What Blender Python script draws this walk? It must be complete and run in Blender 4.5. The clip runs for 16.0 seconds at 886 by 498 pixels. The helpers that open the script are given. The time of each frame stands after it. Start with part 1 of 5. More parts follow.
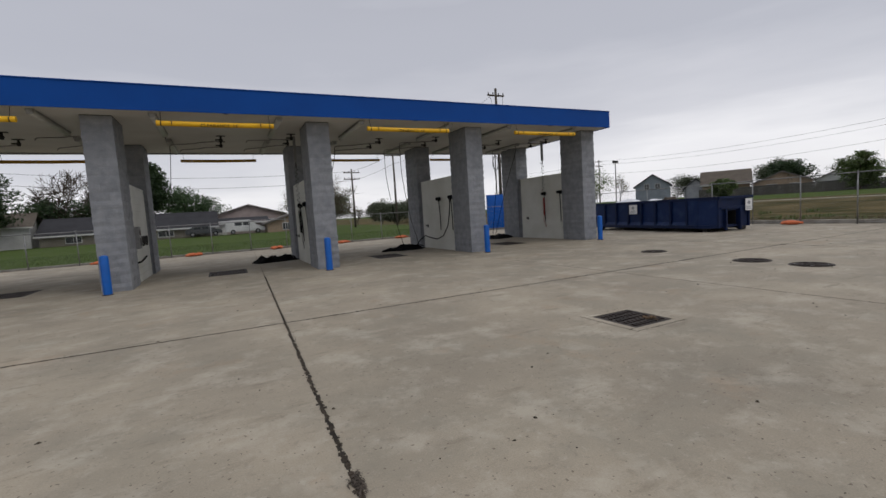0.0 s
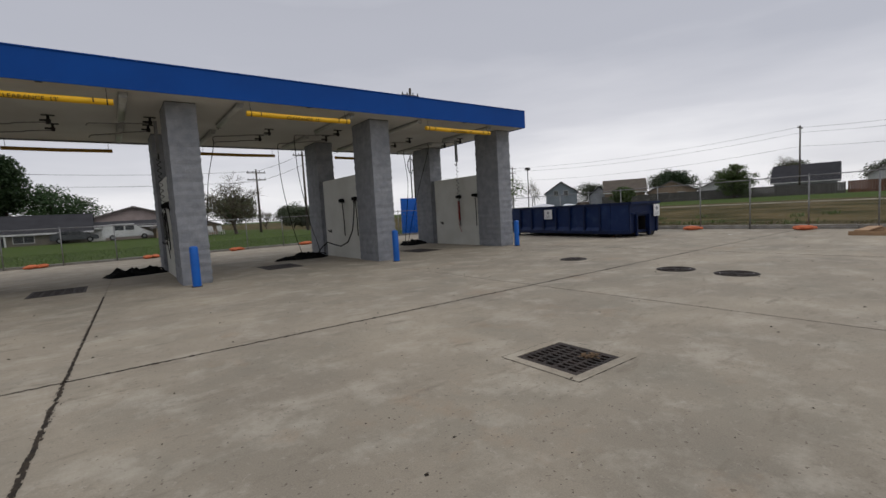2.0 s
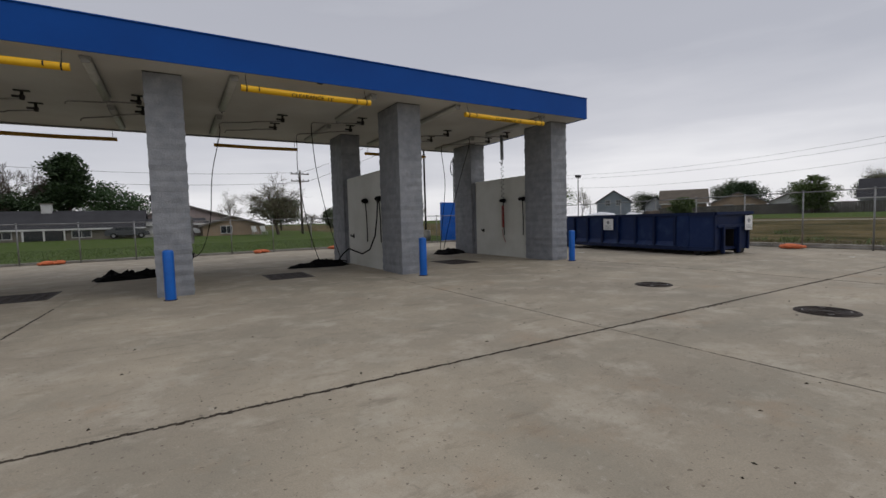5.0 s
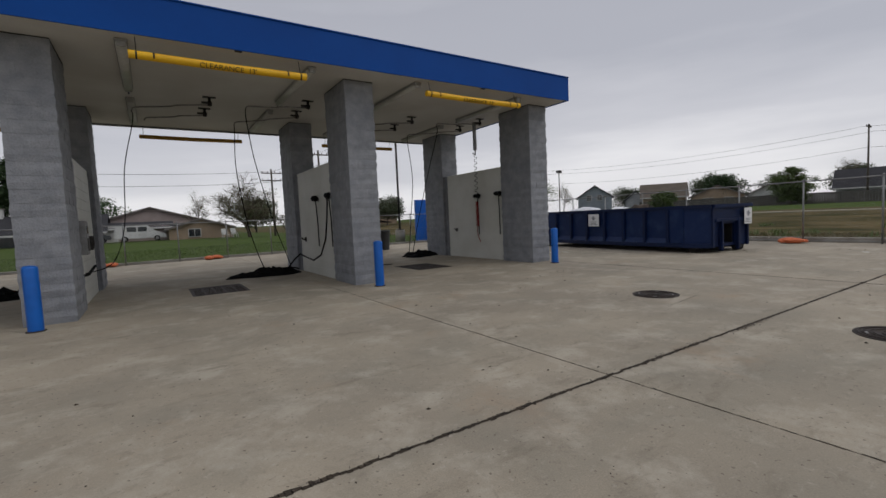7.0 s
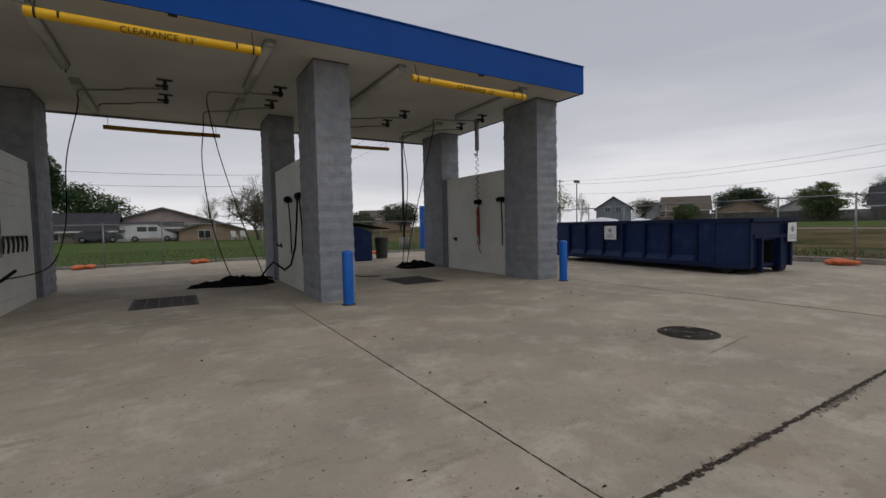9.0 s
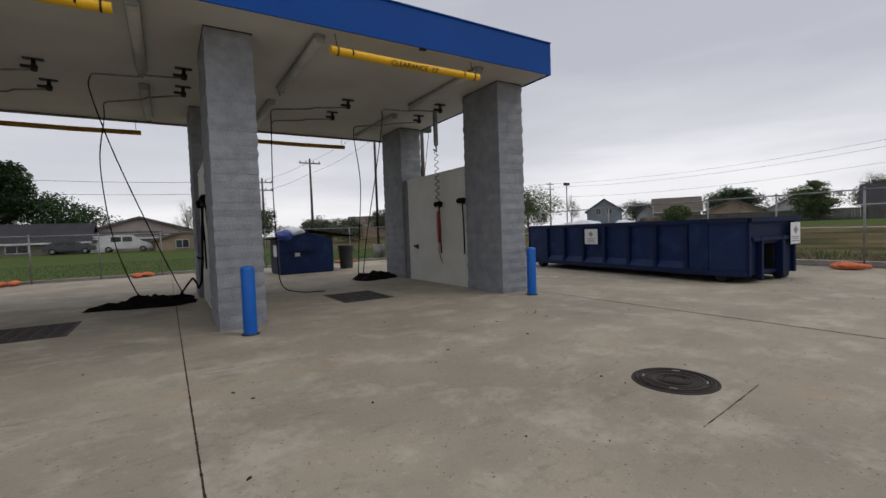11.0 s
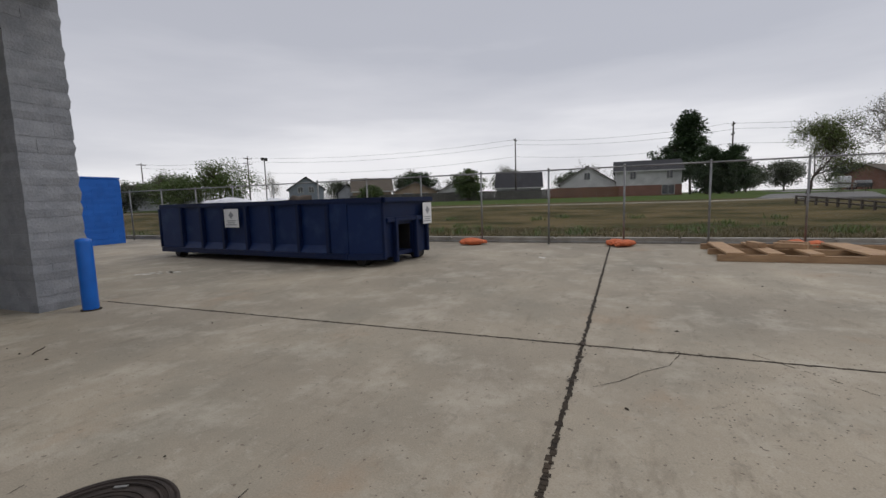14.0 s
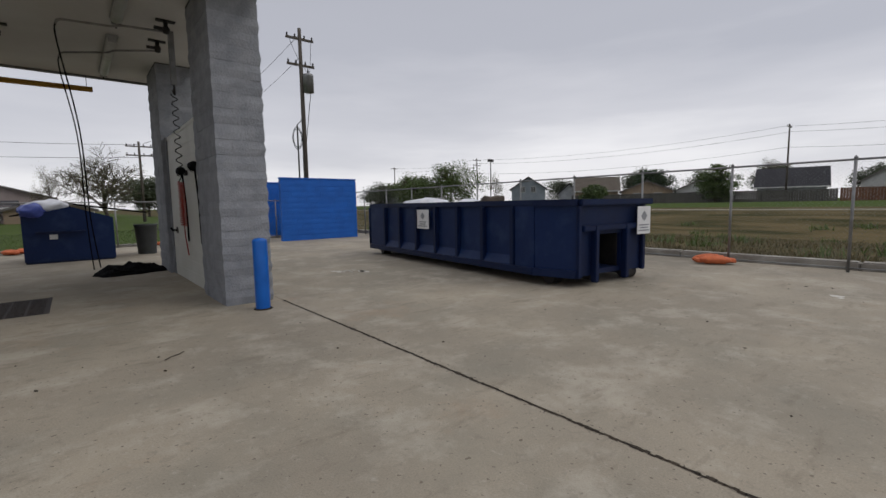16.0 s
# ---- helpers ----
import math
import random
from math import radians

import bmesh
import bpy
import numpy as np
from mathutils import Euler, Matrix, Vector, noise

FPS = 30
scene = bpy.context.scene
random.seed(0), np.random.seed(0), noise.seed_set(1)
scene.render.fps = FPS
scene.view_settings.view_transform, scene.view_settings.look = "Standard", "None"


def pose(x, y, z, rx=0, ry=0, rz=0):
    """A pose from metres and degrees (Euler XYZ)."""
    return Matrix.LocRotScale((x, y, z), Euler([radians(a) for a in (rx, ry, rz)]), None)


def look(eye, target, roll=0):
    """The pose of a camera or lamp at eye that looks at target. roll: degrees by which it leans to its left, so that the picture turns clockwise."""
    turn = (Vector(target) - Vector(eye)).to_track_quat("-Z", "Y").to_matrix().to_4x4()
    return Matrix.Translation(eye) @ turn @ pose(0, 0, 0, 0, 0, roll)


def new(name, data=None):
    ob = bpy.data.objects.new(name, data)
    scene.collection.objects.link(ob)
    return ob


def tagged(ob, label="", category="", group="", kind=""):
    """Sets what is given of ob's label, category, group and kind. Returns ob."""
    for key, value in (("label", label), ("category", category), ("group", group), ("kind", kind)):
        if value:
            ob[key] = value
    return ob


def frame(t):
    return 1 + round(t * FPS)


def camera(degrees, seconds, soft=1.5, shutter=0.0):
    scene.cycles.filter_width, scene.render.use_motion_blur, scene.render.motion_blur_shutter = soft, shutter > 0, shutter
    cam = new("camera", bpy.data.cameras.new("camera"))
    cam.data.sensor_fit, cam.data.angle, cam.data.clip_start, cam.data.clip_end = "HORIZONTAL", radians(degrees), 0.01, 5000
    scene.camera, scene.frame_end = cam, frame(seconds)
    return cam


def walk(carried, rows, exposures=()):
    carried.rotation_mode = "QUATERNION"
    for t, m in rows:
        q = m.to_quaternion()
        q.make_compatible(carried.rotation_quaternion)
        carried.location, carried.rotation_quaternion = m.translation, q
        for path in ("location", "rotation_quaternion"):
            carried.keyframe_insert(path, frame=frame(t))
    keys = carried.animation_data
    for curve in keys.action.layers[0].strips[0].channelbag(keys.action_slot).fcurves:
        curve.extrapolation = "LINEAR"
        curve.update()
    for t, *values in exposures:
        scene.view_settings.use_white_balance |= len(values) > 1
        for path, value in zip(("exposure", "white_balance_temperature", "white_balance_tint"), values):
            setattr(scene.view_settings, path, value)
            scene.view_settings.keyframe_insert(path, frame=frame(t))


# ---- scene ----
cam = camera(89.8, 16.0)
PATH = [
    (0, (0.518, 0.766, 1.425), (1.394, 2.556, 1.26), -3.6),
    (0.5, (0.795, 1.105, 1.412), (1.83, 2.806, 1.224), -3.6),
    (1, (1.097, 1.394, 1.398), (2.196, 3.053, 1.193), -3.3),
    (1.5, (1.381, 1.706, 1.383), (2.501, 3.351, 1.188), -3.2),
    (2, (1.658, 2.029, 1.373), (2.845, 3.631, 1.207), -3.2),
    (2.5, (1.939, 2.357, 1.376), (3.032, 4.027, 1.242), -2.9),
    (3, (2.194, 2.719, 1.371), (3.289, 4.389, 1.259), -2.6),
    (3.5, (2.459, 3.021, 1.357), (3.535, 4.705, 1.254), -2.3),
    (4, (2.705, 3.309, 1.34), (3.72, 5.03, 1.236), -2.1),
    (6.5, (4.202, 4.863, 1.317), (5.27, 6.546, 1.159), -1.2),
    (7, (4.546, 5.147, 1.32), (5.634, 6.819, 1.18), -2.6),
    (7.5, (4.859, 5.369, 1.312), (5.964, 7.032, 1.191), -1.9),
    (8, (5.168, 5.616, 1.302), (6.25, 7.294, 1.181), -1.4),
    (10.5, (7.017, 6.779, 1.302), (8.006, 8.515, 1.215), -1.4),
    (11, (7.432, 6.955, 1.299), (8.486, 8.652, 1.217), -2.0),
    (11.5, (7.873, 7.054, 1.289), (9.118, 8.616, 1.187), -1.4),
    (12, (8.29, 7.121, 1.299), (9.841, 8.378, 1.178), -0.7),
    (12.5, (8.714, 7.112, 1.319), (10.525, 7.949, 1.179), -2.1),
    (13, (9.114, 7.031, 1.311), (10.97, 7.756, 1.147), -2.0),
    (13.5, (9.528, 7.024, 1.284), (11.381, 7.745, 1.073), -2.0),
    (14, (9.946, 7.043, 1.272), (11.785, 7.796, 1.051), -1.7),
    (14.5, (10.377, 7.097, 1.276), (12.116, 8.057, 1.046), -0.8),
    (15, (10.798, 7.212, 1.295), (12.415, 8.365, 1.058), -1.4),
    (15.5, (11.192, 7.327, 1.308), (12.588, 8.741, 1.079), -1.7),
    (16, (11.593, 7.503, 1.304), (12.864, 9.034, 1.105), -1.0),
]
walk(cam, [(t, look(e, a, r)) for t, e, a, r in PATH], exposures=[(0.0, -0.03), (3.5, -0.1), (6.5, -0.15), (7.5, -0.2), (8.5, -0.2), (10.5, -0.08), (11.2, 0.03), (12.5, -0.03), (14.5, -0.06), (16.0, -0.06)])

# ---- light ----
world = bpy.data.worlds.new("overcast_sky")
scene.world = world
world.use_nodes = True
wn, wl = world.node_tree.nodes, world.node_tree.links
wn.clear()
w_out, w_bg = wn.new("ShaderNodeOutputWorld"), wn.new("ShaderNodeBackground")
sky = wn.new("ShaderNodeTexSky")
sky.sky_type, sky.sun_disc = 'NISHITA', False
sky.sun_elevation, sky.sun_rotation = radians(48), radians(137)
w_co, w_sep = wn.new("ShaderNodeTexCoord"), wn.new("ShaderNodeSeparateXYZ")
wl.new(w_co.outputs["Generated"], w_sep.inputs[0])
w_map = wn.new("ShaderNodeMapping")
w_map.inputs["Scale"].default_value = (1.0, 1.0, 5.5)
wl.new(w_co.outputs["Generated"], w_map.inputs[0])
w_noise = wn.new("ShaderNodeTexNoise")
w_noise.inputs["Scale"].default_value, w_noise.inputs["Detail"].default_value = 1.7, 5.0
w_noise.inputs["Roughness"].default_value = 0.5
wl.new(w_map.outputs[0], w_noise.inputs["Vector"])
# the cloud layer: bright band low down, grey above, brightest overhead
w_ramp = wn.new("ShaderNodeValToRGB")
el = w_ramp.color_ramp.elements
el[0].position, el[0].color = 0.0, (8.6, 8.5, 8.9, 1)
el[1].position, el[1].color = 1.0, (10.0, 10.0, 10.6, 1)
for p, c in ((0.06, (9.3, 9.2, 9.5, 1)), (0.15, (6.9, 6.9, 7.4, 1)), (0.29, (5.2, 5.3, 5.9, 1)),
             (0.45, (5.0, 5.1, 5.7, 1)), (0.62, (6.6, 6.7, 7.2, 1))):
    e = el.new(p)
    e.color = c
w_add = wn.new("ShaderNodeMath")
w_add.operation = 'MULTIPLY_ADD'
w_add.inputs[1].default_value = 0.34
wl.new(w_noise.outputs[0], w_add.inputs[0])
w_off = wn.new("ShaderNodeMath")
w_off.operation = 'SUBTRACT'
w_off.inputs[1].default_value = 0.17
wl.new(w_sep.outputs["Z"], w_off.inputs[0])
wl.new(w_off.outputs[0], w_add.inputs[2])
wl.new(w_add.outputs[0], w_ramp.inputs[0])
w_mix = wn.new("ShaderNodeMix")
w_mix.data_type = 'RGBA'
w_mix.inputs[0].default_value = 0.93
wl.new(sky.outputs[0], w_mix.inputs[6])
wl.new(w_ramp.outputs[0], w_mix.inputs[7])
wl.new(w_mix.outputs[2], w_bg.inputs[0])
w_bg.inputs[1].default_value = 0.1
wl.new(w_bg.outputs[0], w_out.inputs[0])
sun = new("sun", bpy.data.lights.new("sun", 'SUN'))
sun.data.energy, sun.data.angle, sun.data.color = 0.6, radians(30), (1.0, 0.96, 0.9)
sun.matrix_world = look((0, 0, 50), (-11, 12, 32))
scene.view_settings.exposure = 0.0


# ---- materials ----
def mat(name, a, b=None, rough=0.8, metal=0.0, scale=3.0, fine=60.0, bump=0.3, spread=0.0, streak=(1, 1, 1), spec=0.4, lo=0.35, hi=0.65, grain=0.35):
    """Two-scale noise colour between a and b, fine grain, bump, and a spread between pieces."""
    m = bpy.data.materials.new(name)
    m.use_nodes = True
    n, l = m.node_tree.nodes, m.node_tree.links
    bs = n["Principled BSDF"]
    bs.inputs["Roughness"].default_value, bs.inputs["Metallic"].default_value = rough, metal
    bs.inputs["Specular IOR Level"].default_value = spec
    b = b or tuple(v * 0.75 for v in a)
    geo = n.new("ShaderNodeNewGeometry")
    mp = n.new("ShaderNodeMapping")
    mp.inputs["Scale"].default_value = streak
    l.new(geo.outputs["Position"], mp.inputs[0])
    n1, n2 = n.new("ShaderNodeTexNoise"), n.new("ShaderNodeTexNoise")
    for k, s, d in ((n1, scale, 6.0), (n2, fine, 3.0)):
        k.inputs["Scale"].default_value, k.inputs["Detail"].default_value = s, d
        l.new(mp.outputs[0], k.inputs["Vector"])
    rg = n.new("ShaderNodeMapRange")
    rg.inputs[1].default_value, rg.inputs[2].default_value = lo, hi
    l.new(n1.outputs[0], rg.inputs[0])
    mx = n.new("ShaderNodeMix")
    mx.data_type = 'RGBA'
    mx.inputs[6].default_value, mx.inputs[7].default_value = (*a, 1), (*b, 1)
    l.new(rg.outputs[0], mx.inputs[0])
    hs = n.new("ShaderNodeHueSaturation")
    val = n.new("ShaderNodeMath")
    val.operation = 'MULTIPLY_ADD'
    val.inputs[1].default_value, val.inputs[2].default_value = grain, 1.0 - grain / 2
    l.new(n2.outputs[0], val.inputs[0])
    if spread:
        oi = n.new("ShaderNodeObjectInfo")
        v2 = n.new("ShaderNodeMath")
        v2.operation = 'MULTIPLY_ADD'
        v2.inputs[1].default_value = spread
        l.new(oi.outputs["Random"], v2.inputs[0])
        v3 = n.new("ShaderNodeMath")
        v3.operation = 'SUBTRACT'
        v3.inputs[1].default_value = spread / 2
        l.new(val.outputs[0], v3.inputs[0])
        l.new(v3.outputs[0], v2.inputs[2])
        val = v2
    l.new(val.outputs[0], hs.inputs["Value"])
    l.new(mx.outputs[2], hs.inputs["Color"])
    l.new(hs.outputs[0], bs.inputs["Base Color"])
    if bump:
        bp = n.new("ShaderNodeBump")
        bp.inputs["Strength"].default_value, bp.inputs["Distance"].default_value = bump, 0.01
        l.new(n2.outputs[0], bp.inputs["Height"])
        l.new(bp.outputs[0], bs.inputs["Normal"])
    return m


def leafy(name, a, b):
    """Leaf material: colour differs from leaf to leaf, some light passes through."""
    m = bpy.data.materials.new(name)
    m.use_nodes = True
    n, l = m.node_tree.nodes, m.node_tree.links
    bs, out = n["Principled BSDF"], n["Material Output"]
    bs.inputs["Roughness"].default_value = 0.6
    g = n.new("ShaderNodeNewGeometry")
    mx = n.new("ShaderNodeMix")
    mx.data_type = 'RGBA'
    mx.inputs[6].default_value, mx.inputs[7].default_value = (*a, 1), (*b, 1)
    l.new(g.outputs["Random Per Island"], mx.inputs[0])
    l.new(mx.outputs[2], bs.inputs["Base Color"])
    tr, ms = n.new("ShaderNodeBsdfTranslucent"), n.new("ShaderNodeMixShader")
    l.new(mx.outputs[2], tr.inputs[0])
    ms.inputs[0].default_value = 0.25
    l.new(bs.outputs[0], ms.inputs[1])
    l.new(tr.outputs[0], ms.inputs[2])
    l.new(ms.outputs[0], out.inputs[0])
    return m


CONC = mat("concrete_paving", (0.372, 0.321, 0.243), (0.262, 0.227, 0.175), 0.84, scale=0.55, fine=95, bump=0.4, spread=0.1, grain=0.5, lo=0.3, hi=0.7)
# paving: wide stains, mottled laitance, scuffs drawn out along the traffic, rust tints and dark specks
_n, _l = CONC.node_tree.nodes, CONC.node_tree.links
_hs = [k for k in _n if k.type == 'HUE_SAT'][0]
_geo = [k for k in _n if k.type == 'NEW_GEOMETRY'][0]
_last = _hs.outputs[0]
for sc, stretch, lo, hi, colour, amount, detail, warp in (
        (0.22, (1, 1, 1), 0.48, 0.70, (0.185, 0.168, 0.132, 1), 0.65, 5.0, 0.0),
        (0.9, (1, 1, 1), 0.48, 0.66, (0.215, 0.200, 0.158, 1), 0.50, 12.0, 0.0),
        (1.5, (1, 1, 1), 0.50, 0.64, (0.47, 0.425, 0.345, 1), 0.50, 14.0, 0.0),
        (3.2, (0.45, 1.3, 1), 0.56, 0.67, (0.18, 0.152, 0.112, 1), 0.58, 14.0, 0.0),
        (13.0, (1, 1, 1), 0.56, 0.66, (0.19, 0.165, 0.13, 1), 0.42, 8.0, 0.8),
        (17.0, (1, 1, 1), 0.58, 0.68, (0.48, 0.44, 0.37, 1), 0.32, 8.0, 0.6),
        (0.75, (1, 1, 1), 0.58, 0.74, (0.34, 0.225, 0.135, 1), 0.45, 8.0, 0.0),
        (26.0, (1, 1, 1), 0.69, 0.73, (0.12, 0.095, 0.07, 1), 0.75, 1.0, 0.0)):
    mp = _n.new("ShaderNodeMapping")
    mp.inputs["Scale"].default_value = stretch
    mp.inputs["Location"].default_value = (sc * 1.3, sc * 2.1, 0)
    _l.new(_geo.outputs["Position"], mp.inputs[0])
    k = _n.new("ShaderNodeTexNoise")
    k.inputs["Scale"].default_value, k.inputs["Detail"].default_value = sc, detail
    k.inputs["Roughness"].default_value, k.inputs["Distortion"].default_value = 0.7, warp
    _l.new(mp.outputs[0], k.inputs["Vector"])
    r = _n.new("ShaderNodeMapRange")
    r.inputs[1].default_value, r.inputs[2].default_value, r.inputs[4].default_value = lo, hi, amount
    _l.new(k.outputs[0], r.inputs[0])
    x = _n.new("ShaderNodeMix")
    x.data_type = 'RGBA'
    x.inputs[7].default_value = colour
    _l.new(r.outputs[0], x.inputs[0])
    _l.new(_last, x.inputs[6])
    _last = x.outputs[2]
_l.new(_last, _n["Principled BSDF"].inputs["Base Color"])

DIRT = mat("joint_dirt", (0.02, 0.016, 0.011), (0.055, 0.040, 0.026), 0.95, scale=9, fine=80, bump=0.6)
BLOCK = mat("grey_painted_block", (0.265, 0.275, 0.295), (0.205, 0.215, 0.235), 0.78, scale=5, fine=35, bump=1.0, spread=0.13, grain=0.35)
MORTAR = mat("grey_mortar", (0.215, 0.225, 0.245), None, 0.85, scale=5, fine=60, bump=0.4)
WHITEWALL = mat("white_painted_block", (0.66, 0.66, 0.62), (0.58, 0.58, 0.53), 0.55, scale=1.2, fine=30, bump=0.3, spread=0.03, grain=0.12)
SOFFIT = mat("white_soffit", (0.60, 0.59, 0.55), (0.52, 0.50, 0.46), 0.7, scale=0.8, fine=20, bump=0.05, grain=0.1)
BLUE = mat("blue_fascia_metal", (0.002, 0.060, 0.29), (0.002, 0.052, 0.255), 0.55, spec=0.15, scale=0.8, fine=12, bump=0.03, grain=0.08)
BLUEPLASTIC = mat("blue_bollard_plastic", (0.005, 0.12, 0.50), (0.004, 0.10, 0.42), 0.4, scale=5, fine=40, bump=0.05, grain=0.1)
BLUEBLOCK = mat("blue_painted_block", (0.008, 0.12, 0.50), (0.006, 0.10, 0.43), 0.6, scale=2, fine=30, bump=0.4, grain=0.15, spread=0.06)
YELLOW = mat("yellow_pipe_plastic", (0.80, 0.46, 0.01), (0.72, 0.40, 0.01), 0.45, scale=3, fine=30, bump=0.05, grain=0.1)
OLDYELLOW = mat("weathered_yellow_pipe", (0.42, 0.22, 0.02), (0.32, 0.16, 0.02), 0.6, scale=3, fine=30, bump=0.1)
BLACK = mat("black_rubber", (0.007, 0.007, 0.008), (0.012, 0.012, 0.012), 0.9, spec=0.03, scale=8, fine=80, bump=0.2)
BLACKTAPE = mat("black_lettering", (0.015, 0.013, 0.01), None, 0.6, bump=0)
NAVY = mat("navy_painted_steel", (0.003, 0.013, 0.055), (0.004, 0.010, 0.040), 0.5, spec=0.25, scale=1.6, fine=25, bump=0.15, grain=0.25)
NAVYWORN = mat("scuffed_navy_steel", (0.004, 0.017, 0.072), (0.022, 0.045, 0.105), 0.5, spec=0.25, scale=2.5, fine=30, bump=0.2, lo=0.52, hi=0.85)
DARKSTEEL = mat("dark_steel", (0.03, 0.03, 0.033), (0.05, 0.045, 0.04), 0.55, metal=0.6, scale=4, fine=50, bump=0.2)
IRON = mat("cast_iron", (0.022, 0.017, 0.014), (0.042, 0.030, 0.024), 0.7, metal=0.25, scale=6, fine=70, bump=0.4)
GALV = mat("galvanised_steel", (0.27, 0.27, 0.27), (0.20, 0.20, 0.20), 0.5, metal=0.7, scale=8, fine=60, bump=0.1)
STEEL = mat("stainless_tube", (0.33, 0.32, 0.30), (0.22, 0.21, 0.20), 0.4, metal=0.85, scale=8, fine=40, bump=0.05)
LAMPHOUSE = mat("grey_lamp_housing", (0.34, 0.34, 0.33), (0.27, 0.27, 0.26), 0.6, scale=5, fine=40, bump=0.1)
LENS = mat("cloudy_lamp_cover", (0.50, 0.50, 0.47), (0.42, 0.42, 0.38), 0.3, scale=6, fine=40, bump=0.05)
WHITE = mat("white_label", (0.72, 0.72, 0.72), (0.66, 0.66, 0.66), 0.5, scale=4, fine=30, bump=0.0, grain=0.05)
PRINT = mat("grey_print", (0.30, 0.31, 0.33), None, 0.6, bump=0)
WHITEBAG = mat("white_plastic_bag", (0.68, 0.69, 0.72), (0.55, 0.56, 0.60), 0.35, scale=6, fine=30, bump=0.2, grain=0.1)
BLUEBAG = mat("blue_plastic_bag", (0.06, 0.09, 0.36), (0.04, 0.06, 0.26), 0.35, scale=6, fine=30, bump=0.2)
ORANGE = mat("orange_sandbag_cloth", (0.62, 0.16, 0.06), (0.48, 0.12, 0.05), 0.8, scale=9, fine=90, bump=0.5)
RED = mat("red_hose", (0.35, 0.03, 0.02), None, 0.45, bump=0)
TIMBER = mat("sawn_pine", (0.42, 0.27, 0.15), (0.29, 0.18, 0.10), 0.75, scale=2.5, fine=40, bump=0.3, streak=(6, 1, 6), spread=0.2)
KERB = mat("kerb_concrete", (0.34, 0.32, 0.28), (0.22, 0.20, 0.17), 0.85, scale=2.5, fine=40, bump=0.4)
GRASS = mat("lawn_soil_and_grass", (0.050, 0.082, 0.017), (0.072, 0.098, 0.026), 0.9, scale=0.5, fine=12, bump=0.8, grain=0.6, spec=0.05)
FIELD = mat("rough_field", (0.135, 0.105, 0.055), (0.052, 0.050, 0.022), 0.95, spec=0.03, scale=0.6, fine=7, bump=0.9, grain=0.9, streak=(1, 0.3, 1), lo=0.38, hi=0.62)
ASPHALT = mat("asphalt_road", (0.20, 0.195, 0.19), (0.16, 0.155, 0.15), 0.85, scale=0.8, fine=40, bump=0.3)
PATHM = mat("pale_concrete_path", (0.42, 0.39, 0.32), (0.34, 0.31, 0.25), 0.85, scale=1, fine=30, bump=0.2)
BARK = mat("bark", (0.09, 0.07, 0.055), (0.055, 0.045, 0.035), 0.9, scale=4, fine=30, bump=0.8)
POLEWOOD = mat("weathered_pole_wood", (0.10, 0.085, 0.07), (0.07, 0.06, 0.05), 0.9, scale=4, fine=30, bump=0.5, streak=(4, 4, 0.5))
CANGREY = mat("grey_bin_plastic", (0.06, 0.065, 0.07), (0.045, 0.05, 0.05), 0.55, scale=5, fine=30, bump=0.1)
GLASS = mat("dark_window_glass", (0.02, 0.025, 0.03), None, 0.08, bump=0, spec=0.6)
LEAF_DARK = leafy("dark_leaves", (0.018, 0.04, 0.014), (0.045, 0.08, 0.025))
LEAF_ROUND = leafy("round_tree_leaves", (0.022, 0.055, 0.015), (0.05, 0.095, 0.028))
LEAF_MID = leafy("green_leaves", (0.05, 0.09, 0.02), (0.11, 0.15, 0.045))
LEAF_BUD = leafy("spring_buds", (0.12, 0.13, 0.055), (0.20, 0.20, 0.11))
LEAF_FRESH = leafy("fresh_spring_leaves", (0.09, 0.13, 0.03), (0.17, 0.20, 0.07))
# horizon trees: haze of distance is mixed into the leaf green
LEAF_HAZED = leafy("haze_tinted_leaves", (0.05, 0.07, 0.035), (0.085, 0.10, 0.055))
BLADE = leafy("grass_blades", (0.07, 0.12, 0.026), (0.12, 0.165, 0.05))
STRAW = leafy("dry_field_grass", (0.085, 0.080, 0.030), (0.20, 0.16, 0.085))


# ---- mesh helpers ----
def box(bm, x0, x1, y0, y1, z0, z1, m=None):
    v = [bm.verts.new(p) for p in ((x0, y0, z0), (x1, y0, z0), (x1, y1, z0), (x0, y1, z0), (x0, y0, z1), (x1, y0, z1), (x1, y1, z1), (x0, y1, z1))]
    for f in ((3, 2, 1, 0), (4, 5, 6, 7), (0, 1, 5, 4), (1, 2, 6, 5), (2, 3, 7, 6), (3, 0, 4, 7)):
        bm.faces.new([v[i] for i in f])
    if m is not None:
        for k in v:
            k.co = m @ k.co
    return bm


def tube(bm, points, r, sides=8, r2=None, caps=True):
    """A round bar along the points, from radius r to r2."""
    pts = [Vector(p) for p in points]
    r2 = r if r2 is None else r2
    rings = []
    for i, p in enumerate(pts):
        d = (pts[min(i + 1, len(pts) - 1)] - pts[max(i - 1, 0)]).normalized()
        u = d.cross(Vector((0.13, 0.21, 1)) if abs(d.z) < 0.95 else Vector((1, 0.1, 0))).normalized()
        w = d.cross(u)
        q = r + (r2 - r) * i / max(1, len(pts) - 1)
        rings.append([bm.verts.new(p + (u * math.cos(6.2832 * k / sides) + w * math.sin(6.2832 * k / sides)) * q) for k in range(sides)])
    for a, b in zip(rings, rings[1:]):
        for k in range(sides):
            f = bm.faces.new((a[k], a[(k + 1) % sides], b[(k + 1) % sides], b[k]))
            f.smooth = True
    if caps:
        bm.faces.new(rings[0][::-1])
        bm.faces.new(rings[-1])
    return bm


